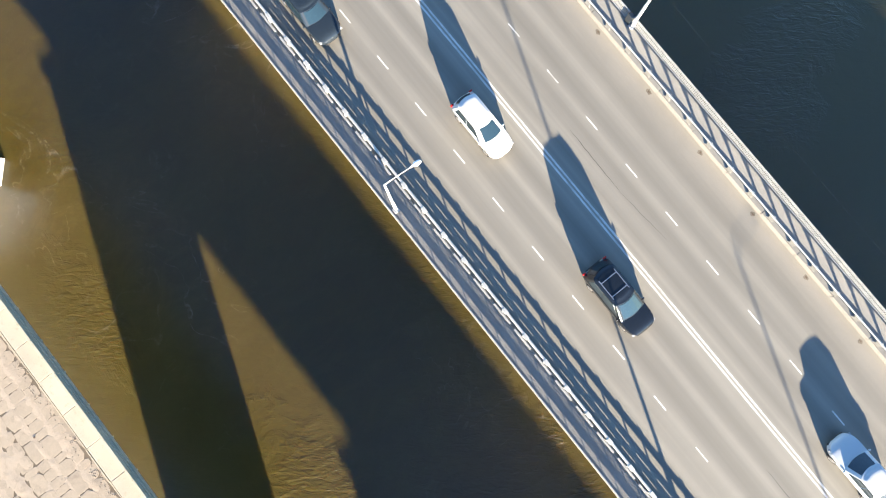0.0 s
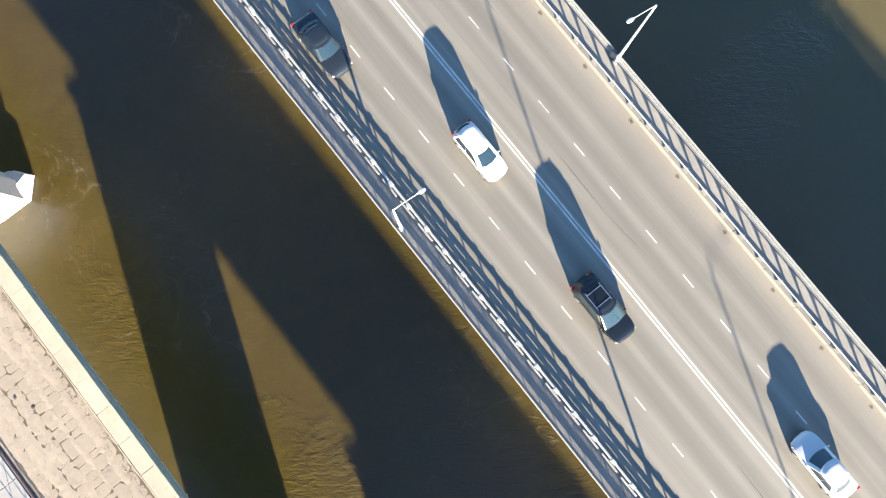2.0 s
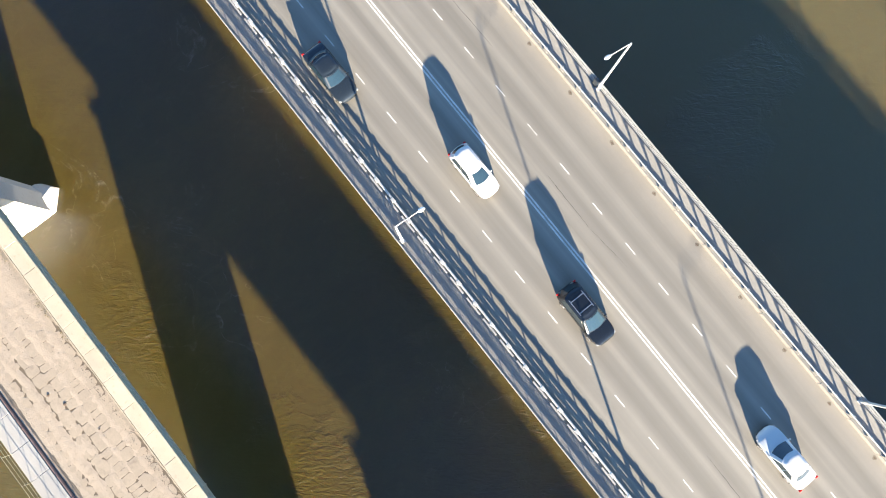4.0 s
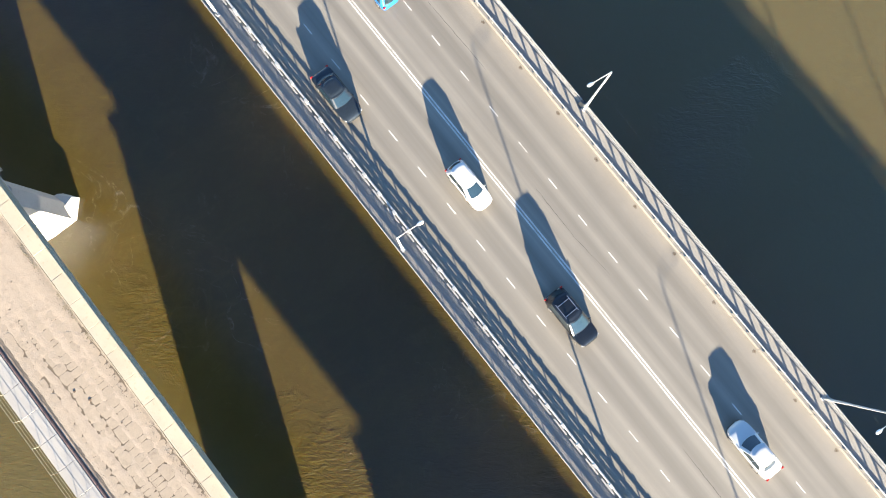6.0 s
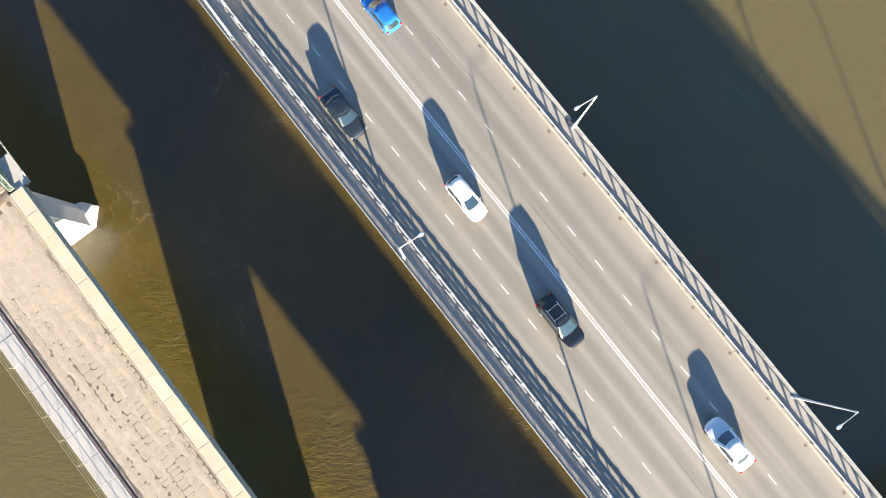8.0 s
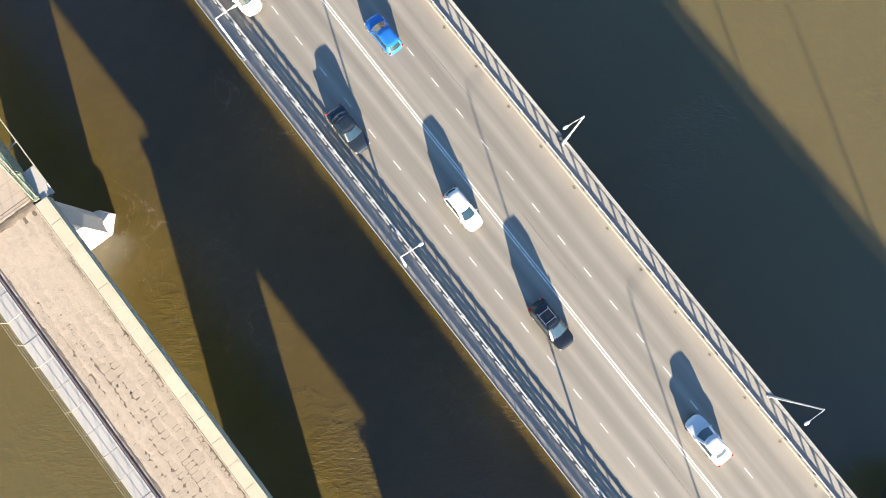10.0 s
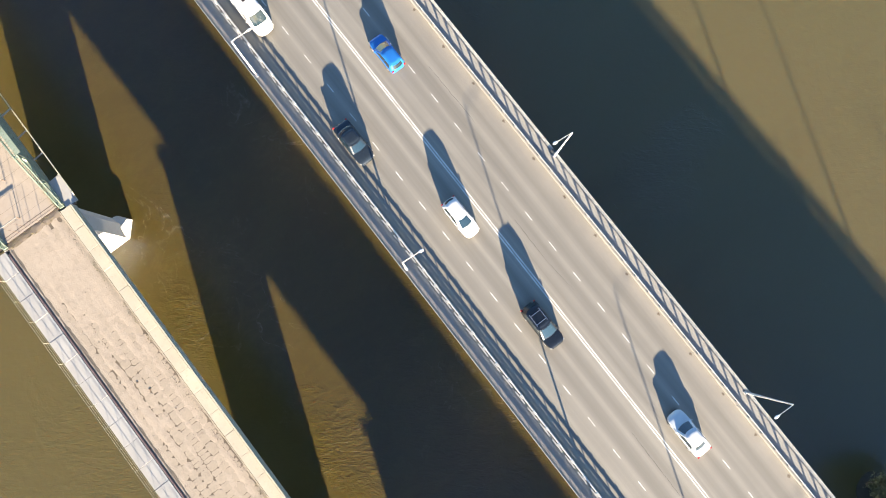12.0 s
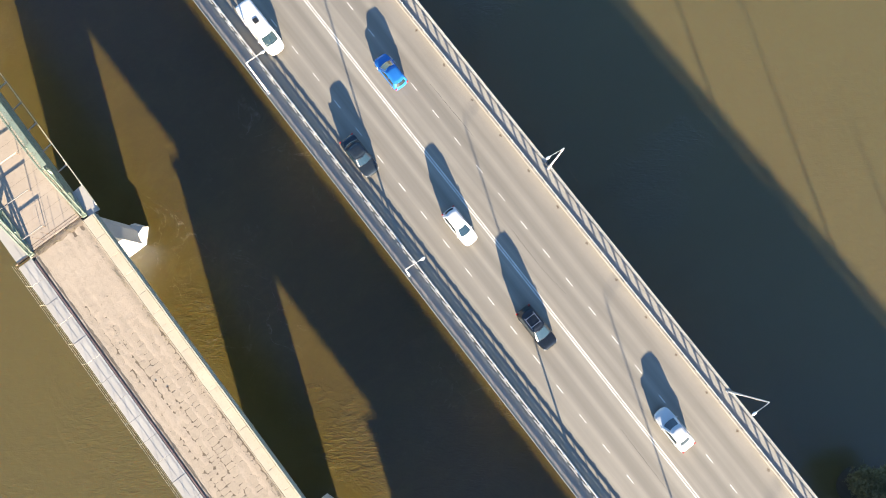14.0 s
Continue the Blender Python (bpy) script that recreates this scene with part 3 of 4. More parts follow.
def pipe_railing(x, y0, n, step, z, h, mat, r=0.03):
    p = empty("pipe_railing", "thin weathered steel railing on the old bridge edge", "railing", "old bridge railings")
    post = part("post", boxes((-r * 0.8, r * 0.8, -r * 0.8, r * 0.8, -0.3, h)), M[mat], p)
    bm = rod(bmesh.new(), (0, 0, h), (0, step, h), r, None, 6)
    for f in (0.32, 0.66):
        rod(bm, (0, 0, h * f), (0, step, h * f), r * 0.8, None, 6)
    rail = part("rail", bm, M[mat], p)
    for k in range(1, n):
        again(post, 0, k * step, 0, p)
        again(rail, 0, k * step, 0, p)
    p.location = (x, y0, z)


def parapet(x, y_top, n):
    """Heavy concrete rails between short posts, with narrow gaps."""
    p = empty("parapet", "mossy concrete parapet of heavy rails on the old bridge edge", "parapet", "old bridge railings")
    post = part("post", bevelled(boxes((-0.05, 0.05, -0.07, 0.07, -0.25, 0.83)), 0.015), M["oldbeam"], p)
    rails = [part("rail", bevelled(boxes((-w, w, 0.015 - SLAB, -0.015, z0, z1)), 0.018), M["oldbeam"], p) for w, z0, z1 in ((0.10, 0.0, 0.2), (0.095, 0.34, 0.45), (0.08, 0.75, 0.85))]
    rails += [part("infill", boxes((-0.02, 0.02, 0.06 - SLAB, -0.06, z0, z1)), M["oldbeam"], p) for z0, z1 in ((0.2, 0.34), (0.45, 0.70))]
    for k in range(1, n):
        again(post, random.uniform(-0.008, 0.008), -k * SLAB, random.uniform(-0.01, 0.01), p)
        shift = random.uniform(-0.01, 0.01)
        for rail in rails:
            again(rail, shift, -k * SLAB, random.uniform(-0.008, 0.008), p)
    p.location = (x, y_top, OLD)


parapet(-21.29, 24.4, 57)
pipe_railing(-30.47, JOIN - 58 * SLAB, 58, SLAB, OLD + 0.10, 1.05, "oldbeam", 0.018)

for y in (-91.6, -53.0, -14.5, 24.2, 62.8):
    p = empty("bridge_pier", "pale stone pier with a pointed ice-breaker nose", "pier", "old bridge piers")
    bm = bmesh.new()
    loft(bm, [[(-29.4, -1.5, z), (-22.3, -1.4, z), (-21.75, 0, z), (-22.3, 1.4, z), (-29.4, 1.5, z), (-29.8, 0, z)] for z in (WATER - 2, OLD - 1.9)])
    part("shaft", bm, M["pier"], p)
    part("cap", bevelled(boxes((-29.85, -21.9, -1.58, 1.58, OLD - 1.9, OLD - 1.62)), 0.06), M["pier"], p)
    part("bearing_shelf", boxes((-28.4, -22.6, -0.9, 0.9, OLD - 1.62, OLD - 1.403)), M["pier"], p)
    bm = bmesh.new()
    plan = [(-25.0, -1.5), (-22.2, -1.48), (-20.77, 0.1), (-21.76, 1.4), (-25.0, 1.7)]
    rim = [(-25.0, -1.3), (-22.42, -1.3), (-21.0, 0.12), (-21.92, 1.2), (-25.0, 1.5)]
    low = [bm.verts.new((x, v, WATER - 2)) for x, v in plan]
    foot = [bm.verts.new((x, v, WATER + 0.05)) for x, v in plan]
    mid = [bm.verts.new((x, v, -11.95)) for x, v in rim]
    back, knee, nose = bm.verts.new((-25.0, 0.6, -10.6)), bm.verts.new((-23.9, 0.3, -11.0)), bm.verts.new((-21.85, -0.35, -11.6))
    for lower, upper in ((low, foot), (foot, mid)):
        for i in range(5):
            bm.faces.new((lower[i], lower[(i + 1) % 5], upper[(i + 1) % 5], upper[i]))
    for f in ((mid[0], mid[1], nose, knee, back), (mid[1], mid[2], nose), (mid[2], mid[3], nose), (mid[3], mid[4], back, knee, nose), (mid[4], mid[0], back)):
        bm.faces.new(f)
    bm.faces.new(low[::-1])
    bmesh.ops.recalc_face_normals(bm, faces=bm.faces)
    bmesh.ops.translate(bm, verts=bm.verts, vec=(-1.0 if y < 0 else 0, 0, 0))
    part("ice_breaker", bm, M["pier"], p)
    p.location = (-0.15 if y < 0 else 0, y, 0)

# expansion joint between the two decks
bm = boxes((-30.7, -21.1, JOIN - 0.13, JOIN + 0.02, OLD - 0.3, OLD + 0.006), (-30.7, -21.1, JOIN + 0.38, JOIN + 0.5, OLD - 0.3, OLD + 0.016), (-28.4, -22.6, JOIN + 1.05, JOIN + 1.12, OLD, OLD + 0.036), (-28.4, -22.6, JOIN + 0.78, JOIN + 0.82, OLD, OLD + 0.036))
tagged(part("expansion_joint", bm, M["rust"]), "rusty dirt-filled expansion joint across the old bridge", "joint", kind="structure")


def dirt_drift(x0, x1, y0, y1, z, h, label, along_y=True):
    """A low uneven bank of dirt with a ragged edge."""
    n, m = max(4, int((y1 - y0 if along_y else x1 - x0) / 0.22)), 7
    verts, faces = [], []
    for i in range(n + 1):
        f = i / n
        s = (y1 - y0 if along_y else x1 - x0) * f
        grow = 0.72 + 0.5 * noise.noise(Vector((s * 0.55, x0, y0))) + 0.35 * noise.noise(Vector((s * 2.3, x0, y0)))
        for k in range(m):
            g = k / (m - 1)
            across = ((x1 - x0) if along_y else (y1 - y0)) * (0.5 + (g - 0.5) * max(0.25, grow))
            up = z - 0.012 + max(0.0, h * math.sin(math.pi * g) * max(0.3, grow) * (1 + 0.6 * noise.noise(Vector((s * 3.1, g * 4, z)))))
            verts.append((x0 + across, y0 + s, up) if along_y else (x0 + s, y0 + across, up))
    for i in range(n):
        for k in range(m - 1):
            a = i * m + k
            faces.append((a, a + 1, a + m + 1, a + m) if along_y else (a, a + m, a + m + 1, a + 1))
    me = bpy.data.meshes.new("dirt_drift")
    me.from_pydata(verts, [], faces)
    me.materials.append(M["drift"])
    for f in me.polygons:
        f.use_smooth = True
    return tagged(new("dirt_drift", me), label, "dirt", kind="stuff")


dirt_drift(-28.6, -22.8, JOIN - 0.38, JOIN + 0.62, OLD, 0.05, "brown dirt lying over the old bridge joint", False)
dirt_drift(-28.74, -28.2, Y0 + 4, JOIN - 0.3, OLD, 0.045, "dark brown dirt bank beside the old water pipe")


def scatter(name, rows, label, category, mat):
    """Loose crumbs joined into one mesh; rows: x0, x1, y0, y1, z, count, least and greatest size."""
    verts, faces = [], []
    for x0, x1, y0, y1, z, count, least, great in rows:
        for _ in range(count):
            c = Vector((random.uniform(x0, x1), random.uniform(y0, y1), z))
            if noise.noise(c * 0.7) < random.uniform(-0.25, 0.2):
                continue
            r = random.uniform(least, great)
            k, turn = len(verts), random.uniform(0, 6.28)
            for i in range(5):
                a = turn + 1.2566 * i
                verts.append(c + Vector((math.cos(a) * r * random.uniform(0.7, 1.2), math.sin(a) * r * random.uniform(0.7, 1.2), -0.01)))
            verts.append(c + Vector((0, 0, r * random.uniform(0.3, 0.7))))
            faces += [(k + i, k + (i + 1) % 5, k + 5) for i in range(5)]
    me = bpy.data.meshes.new(name)
    me.from_pydata(verts, [], faces)
    me.materials.append(M[mat])
    return tagged(new(name, me), label, category, kind="stuff")


scatter("gravel", [(-23.45, -22.8, -30.0, 24.3, OLD, 1500, 0.02, 0.06), (-28.3, -23.4, -30.0, 24.3, OLD, 500, 0.015, 0.04), (-28.45, -28.1, -30.0, 24.3, OLD, 420, 0.02, 0.06)], "loose grey-brown gravel crumbs along the kerb", "gravel", "drift")
scatter("gravel", [(-28.3, -22.8, JOIN - 0.3, JOIN + 1.1, OLD + 0.02, 240, 0.015, 0.045), (-23.6, -22.75, JOIN + 1.0, JOIN + 14.0, OLD + 0.03, 420, 0.02, 0.05)], "brown crumbs of dirt lying on the old deck", "gravel", "drift")


def dry_grass(rows, label):
    """rows: x0, x1, y0, y1, z, count."""
    verts, faces = [], []
    for x0, x1, y0, y1, z, count in rows:
        for _ in range(count):
            c = Vector((random.uniform(x0, x1), random.uniform(y0, y1), z))
            if noise.noise(c * 1.1) < -0.05:
                continue
            for _ in range(5):
                a, s = random.uniform(0, 6.28), random.uniform(0.06, 0.17)
                d = Vector((math.cos(a), math.sin(a), 0))
                e = Vector((-d.y, d.x, 0)) * 0.012
                k = len(verts)
                verts += [c - e, c + e, c + d * s * 0.8 + Vector((0, 0, s * 0.7))]
                faces.append((k, k + 1, k + 2))
    me = bpy.data.meshes.new("dry_grass")
    me.from_pydata(verts, [], faces)
    me.materials.append(M["straw"])
    tagged(new("dry_grass", me), label, "grass", kind="stuff")


dry_grass([(-28.4, -22.8, JOIN - 0.25, JOIN + 0.5, OLD, 260), (-23.2, -22.82, 9.0, 19.0, OLD, 160), (-23.2, -22.82, -14.0, -6.0, OLD, 90), (-22.95, -22.62, JOIN + 0.6, JOIN + 9.0, OLD + 0.03, 220)], "dry brown grass tufts on the old bridge")


def truss(x, out):
    """One side of the green through truss; out: +1 when the river side is to +x."""
    p = empty("steel_truss", "faded green riveted steel bridge truss", "truss", "old bridge trusses")
    ys = [JOIN + 0.4 + 2.75 * k for k in range(21)]
    top = [min(2.2, 0.25 + 0.9 * k) for k in range(21)]
    part("bottom_chord", boxes((x - 0.24, x + 0.24, ys[0] - 0.2, ys[-1], OLD - 0.25, OLD + 0.2)), M["green"], p)
    for k in range(20):
        a, b = (x, ys[k], OLD + top[k]), (x, ys[k + 1], OLD + top[k + 1])
        bm = bmesh.new()
        for o in (-0.19, 0.19):
            bar(bm, (a[0] + o, a[1], a[2]), (b[0] + o, b[1], b[2]), 0.1, 0.26)
        chord = part("top_chord", bm, M["green"], p)
        bm = bmesh.new()
        for j in range(9):
            f = (j + 0.5) / 9
            q = Vector(a).lerp(Vector(b), f)
            bar(bm, (x - 0.18, q.y - 0.1 * (-1) ** j, q.z + 0.13), (x + 0.18, q.y + 0.1 * (-1) ** j, q.z + 0.13), 0.06, 0.02)
        part("lacing", bm, M["green"], chord)
        if top[k] > 0.5:
            part("vertical", bar(bmesh.new(), (x, ys[k], OLD + 0.2), (x, ys[k], OLD + top[k]), 0.22, 0.16), M["green"], p)
            part("diagonal", bar(bmesh.new(), (x + 0.06, ys[k], OLD + top[k]), (x + 0.06, ys[k + 1], OLD + 0.2), 0.06, 0.16), M["green"], p)
        high = OLD + top[k] * (0.92 if out > 0 else 0.3) + 0.05
        px = sorted((x + out * 0.26, x + out * 0.30))
        part("side_plate", boxes((*px, ys[k], ys[k + 1] - 0.01, OLD - 0.5, high)), M["green"], p)
        if out > 0 and k > 1:
            bm = bmesh.new()
            bar(bm, (x + 0.44, ys[k], OLD + top[k] + 0.12), (x + 0.44, ys[k + 1] - 0.01, OLD + top[k + 1] + 0.12), 0.42, 0.03)
            part("cover_plate", bm, M["green"], p, "pale flaking green cover plate")
        # bare brackets of the lost footway and its hand rail
        if out < 0:
            continue
        if k:
            part("bracket", bar(bmesh.new(), (x + out * 0.3, ys[k], OLD - 0.3), (x + out * 1.55, ys[k], OLD - 0.05), 0.09, 0.14), M["grey"], p)
        rise = 1.15
        e = x + 1.55 + 0.33 * rise
        part("outer_rail", bar(bmesh.new(), (e, ys[k], OLD + rise), (e, ys[k + 1], OLD + rise), 0.09, 0.08), M["oldbeam"], p)
        part("rail_post", bar(bmesh.new(), (x + out * 1.5, ys[k], OLD - 0.05), (e, ys[k], OLD + rise + 0.06), 0.10, 0.08), M["oldwalk"], p)
    return p


truss(-22.3, 1)
truss(-28.75, -1)
bm = boxes((-22.04, -20.8, JOIN + 0.02, JOIN + 3.1, OLD - 0.2, OLD + 0.02))
tagged(part("footway_stub", bm, M["grey"]), "broken pale slab end of the lost footway", "slab", kind="structure")

bm = boxes((-30.45, -29.1, JOIN + 0.5, Y1, OLD - 0.2, OLD - 0.02))
tagged(part("pavement", bm, M["grey"]), "grey concrete footway outside the west truss", "pavement", kind="structure")

# pale barrier beams reaching from the west truss over the deck
for y, x1, mat in ((26.6, -26.0, "post"), (30.5, -25.1, "post"), (34.4, -23.9, "oldwalk")):
    b = empty("barrier_beam", "thin weathered barrier beam on a short post", "barrier", "barrier beams on the old deck")
    part("beam", boxes((-28.44, x1, y - 0.035, y + 0.035, OLD + 0.64, OLD + 0.71)), M[mat], b)
    part("post", boxes((x1 - 0.11, x1 - 0.06, y - 0.03, y + 0.03, OLD + 0.03, OLD + 0.64)), M["rust"], b)
for x, y, h, lean in ((-26.95, JOIN + 0.8, 1.95, 0.02), (-26.15, JOIN + 0.95, 1.5, -0.03), (-24.6, JOIN + 0.25, 1.05, 0.02), (-25.5, JOIN + 0.9, 0.7, 0.03)):
    stake = empty("steel_stake", "thin rusty steel stake standing at the deck joint", "stake", "stakes at the deck joint", m=pose(x, y, OLD + 0.02))
    part("rod", rod(bmesh.new(), (0, 0, -0.1), (lean, 0, h), 0.022, 0.016, 6), M["rust"], stake)
    part("tip", rod(bmesh.new(), (lean, 0, h), (lean * 1.05, 0, h + 0.05), 0.028, 0.012, 6), M["dark"], stake)
for k in range(16):
    y = JOIN + 1.9 + 1.35 * k
    part("deck_seam", bar(bmesh.new(), (-28.4, y, OLD + 0.031), (-22.7, y + 0.02, OLD + 0.031), 0.022, 0.004), M["drift"], truss_deck)
# a rusty water pipe along the west footway
pipe = empty("water_pipe", "rusty dark pipe lying beside the old footway", "pipe")
for k in range(26):
    y = JOIN - 0.4 - 6.0 * k
    part("pipe_length", rod(bmesh.new(), (-28.84, y, OLD - 0.03), (-28.84, y - 5.9, OLD - 0.03), 0.134, None, 12), M["pipe"], pipe)
    part("flange", rod(bmesh.new(), (-28.84, y - 5.9, OLD - 0.03), (-28.84, y - 6.0, OLD - 0.03), 0.155, None, 12), M["pipe"], pipe)
# stones and lumps on the paving
for x, y, r in ((-26.21, 7.17, 0.13), (-25.66, 5.95, 0.16), (-22.95, 1.49, 0.08), (-24.78, 3.06, 0.09), (-26.9, 12.4, 0.07), (-24.0, 9.7, 0.06), (-23.2, -8.0, 0.1), (-25.2, 17.0, 0.07)):
    bm = bmesh.new()
    bmesh.ops.create_icosphere(bm, subdivisions=2, radius=r * 0.75)
    for v in bm.verts:
        v.co *= 1 + 0.35 * noise.noise(v.co * 9 + Vector((x, y, 0)))
        v.co.z = max(-0.02, v.co.z * 0.22)
    lump = tagged(part("rubble_lump", bm, M["rust"]), "small dark lump of rubble on the dusty paving", "rubble", "rubble on the old bridge")
    lump.location = (x, y, OLD + 0.015)

# ---- vehicles ----


def car(label, paint, L, W, H, kind, rails=False):
    """kind: hatch, sedan or van. The car faces +y."""
    p = empty("van" if kind == "van" else "car", label, "van" if kind == "van" else "car", "cars on the bridge")
    w, zb = W / 2, 0.22
    belt = 0.98 if kind == "van" else 0.84
    hood = 0.98 if kind == "van" else 0.80
    tail = belt + 0.05 if kind != "sedan" else 0.92
    if kind == "sedan":
        cab = (-0.36 * L, 0.22 * L, -0.215 * L, 0.05 * L)
    elif kind == "hatch":
        cab = (-0.47 * L, 0.25 * L, -0.39 * L, -0.005 * L)
    else:
        cab = (-0.49 * L, 0.36 * L, -0.47 * L, 0.22 * L)
    rings = []
    for f, wf, zl, zt in ((-0.5, 0.52, 0.42, tail - 0.24), (-0.492, 0.70, 0.36, tail - 0.14), (-0.478, 0.84, 0.32, tail - 0.08), (-0.455, 0.925, 0.26, tail - 0.03), (-0.42, 0.97, zb, tail), (-0.25, 1.0, zb, tail), (0.0, 1.0, zb, belt), (0.2, 1.0, zb, belt), (0.33, 0.985, zb, hood), (0.39, 0.945, zb, hood - 0.025), (0.43, 0.88, 0.25, hood - 0.05), (0.462, 0.77, 0.28, hood - 0.10), (0.482, 0.64, 0.31, hood - 0.17), (0.494, 0.48, 0.36, hood - 0.24), (0.5, 0.30, 0.42, hood - 0.31)):
        y, k = f * L, w * wf
        rings.append([(-k * 0.9, y, zl), (-k, y, (zl + zt) / 2 - 0.05), (-k * 0.985, y, zt - 0.09), (-k * 0.93, y, zt - 0.01), (-k * 0.4, y, zt + 0.03), (k * 0.4, y, zt + 0.03), (k * 0.93, y, zt - 0.01), (k * 0.985, y, zt - 0.09), (k, y, (zl + zt) / 2 - 0.05), (k * 0.9, y, zl)])
    body = part("body", loft(bmesh.new(), rings), paint, p)
    for f in body.data.polygons:
        f.use_smooth = True
    body.data.set_sharp_from_angle(angle=radians(24))
    y0, y1, t0, t1 = cab
    wb, wt, zt = w * 0.95, w * (0.86 if kind == "van" else 0.74), H
    levels = [(y0, y1, wb, belt - 0.06), (y0 + (t0 - y0) * 0.88, y1 + (t1 - y1) * 0.88, wb + (wt - wb) * 0.88, belt + (zt - belt) * 0.88), (t0 + 0.02, t1 - 0.04, wt - 0.03, zt - 0.06), (t0 + 0.07, t1 - 0.10, wt - 0.08, zt - 0.022), (t0 + 0.14, t1 - 0.18, wt - 0.16, zt - 0.004), (t0 + 0.26, t1 - 0.28, wt - 0.30, zt + 0.008)]
    BOW = (0.13, 0.10, 0.07)
    bm = bmesh.new()
    rr = []
    for li, (a, b, k, z) in enumerate(levels):
        c = 0.17 if li < 2 else 0.19
        bow = BOW[min(li, 2)]
        arcs = [[(cx + c * math.cos(g), cy + c * math.sin(g), z) for g in np.radians(np.linspace(g0, g0 + 90, 5))] for cx, cy, g0 in ((k - c, a + c, -90), (k - c, b - c, 0), (c - k, b - c, 90), (c - k, a + c, 180))]
        front = [((k - c) * s, b + bow * (1 - s * s), z) for s in (0.5, 0.0, -0.5)]
        back = [((k - c) * s, a - bow * (1 - s * s), z) for s in (-0.5, 0.0, 0.5)]
        rr.append(arcs[0] + arcs[1] + front + arcs[2] + arcs[3] + back)
    loft(bm, rr)
    roof = part("roof", bm, paint, p)
    for f in roof.data.polygons:
        f.use_smooth = True
    roof.data.set_sharp_from_angle(angle=radians(24))

    def on(u, v, face):
        """A place on a cabin face: u across, v up, 0 to 1, a little proud of it."""
        z = belt - 0.06 + (zt - belt) * 0.88 * v + 0.06 * v
        a, b, k = (levels[0][i] + (levels[1][i] - levels[0][i]) * v for i in (0, 1, 2))
        if face == "front":
            return ((2 * u - 1) * (k - 0.17), b + (BOW[0] + (BOW[1] - BOW[0]) * v) * (1 - (2 * u - 1) ** 2) + 0.012, z + 0.006)
        if face == "back":
            return ((1 - 2 * u) * (k - 0.17), a - (BOW[0] + (BOW[1] - BOW[0]) * v) * (1 - (2 * u - 1) ** 2) - 0.012, z + 0.006)
        y = a + 0.16 + (b - a - 0.32) * u
        return ((k + 0.008) * (1 if face == "right" else -1), y, z + 0.004)

    def pane(name, face, u0, u1, v0, v1):
        bm = bmesh.new()
        steps = (0.0, 0.25, 0.5, 0.75, 1.0) if face in ("front", "back") else (0.0, 1.0)
        low = [Vector(on(u0 + (u1 - u0) * s, v0, face)) for s in steps]
        top = [Vector(on(u0 + (u1 - u0) * s, v1, face)) for s in steps]
        nrm = (low[-1] - low[0]).cross(top[0] - low[0]).normalized() * 0.006
        loft(bm, [[a - nrm, b2 - nrm, b2 + nrm, a + nrm] for a, b2 in zip(low, top)])
        bmesh.ops.recalc_face_normals(bm, faces=bm.faces)
        return part(name, bm, GLASS, p)

    pane("windscreen", "front", 0.02, 0.98, 0.16, 0.96)
    if kind != "van":
        pane("rear_window", "back", 0.06, 0.94, 0.25, 0.92)
    for face in ("left", "right"):
        if kind == "van":
            pane("side_window", face, 0.74, 0.97, 0.3, 0.9)
        else:
            pane("side_window", face, 0.06, 0.47, 0.16, 0.93)
            pane("side_window", face, 0.5, 0.96, 0.16, 0.93)
    for sx in (-1, 1):
        for y in (-0.30 * L, 0.31 * L):
            bm = rod(bmesh.new(), (sx * (w - 0.21), y, 0.31), (sx * (w - 0.01), y, 0.31), 0.31, None, 16)
            wheel = part("wheel", bm, M["tyre"], p, "black rubber tyre")
            part("rim", rod(bmesh.new(), (sx * (w - 0.02), y, 0.31), (sx * (w + 0.005), y, 0.31), 0.2, None, 12), M["rim"], wheel)
        part("headlight", bevelled(boxes((sx * w * 0.72 - 0.15, sx * w * 0.72 + 0.15, 0.432 * L, 0.462 * L, hood - 0.26, hood - 0.13)), 0.02), M["clear"], p)
        part("taillight", bevelled(boxes((sx * w * 0.80 - 0.10, sx * w * 0.80 + 0.10, -0.497 * L, -0.472 * L, tail - 0.2, tail - 0.04)), 0.02), M["red"], p)
        mirror = bevelled(boxes((sx * (w + 0.04) - 0.07, sx * (w + 0.04) + 0.07, 0.165 * L, 0.165 * L + 0.09, belt - 0.08, belt + 0.05)), 0.03)
        box(mirror, sx * (w * 0.95) - 0.09, sx * (w * 0.95) + 0.09, 0.165 * L + 0.02, 0.165 * L + 0.08, belt - 0.07, belt + 0.0)
        part("mirror", mirror, paint, p)
    part("bumper_trim", bevelled(boxes((-w * 0.6, w * 0.6, 0.47 * L, 0.498 * L, 0.34, 0.44)), 0.01), M["trim"], p)
    if rails:
        for sx in (-1, 1):
            bm = bmesh.new()
            bar(bm, (sx * (wt - 0.14), t0 + 0.25, zt + 0.015), (sx * (wt - 0.14), t1 - 0.25, zt + 0.015), 0.045, 0.03)
            for y in (t0 + 0.3, (t0 + t1) / 2, t1 - 0.3):
                box(bm, sx * (wt - 0.14) - 0.02, sx * (wt - 0.14) + 0.02, y - 0.04, y + 0.04, zt - 0.07, zt + 0.01)
            part("roof_rail", bm, M["rim"], p, "bright roof rail")
        for y in (t0 + 0.45, t0 + 1.35):
            part("cross_bar", bar(bmesh.new(), (-(wt - 0.14), y, zt + 0.03), (wt - 0.14, y, zt + 0.03), 0.05, 0.02), M["rim"], p, "bright roof cross bar")
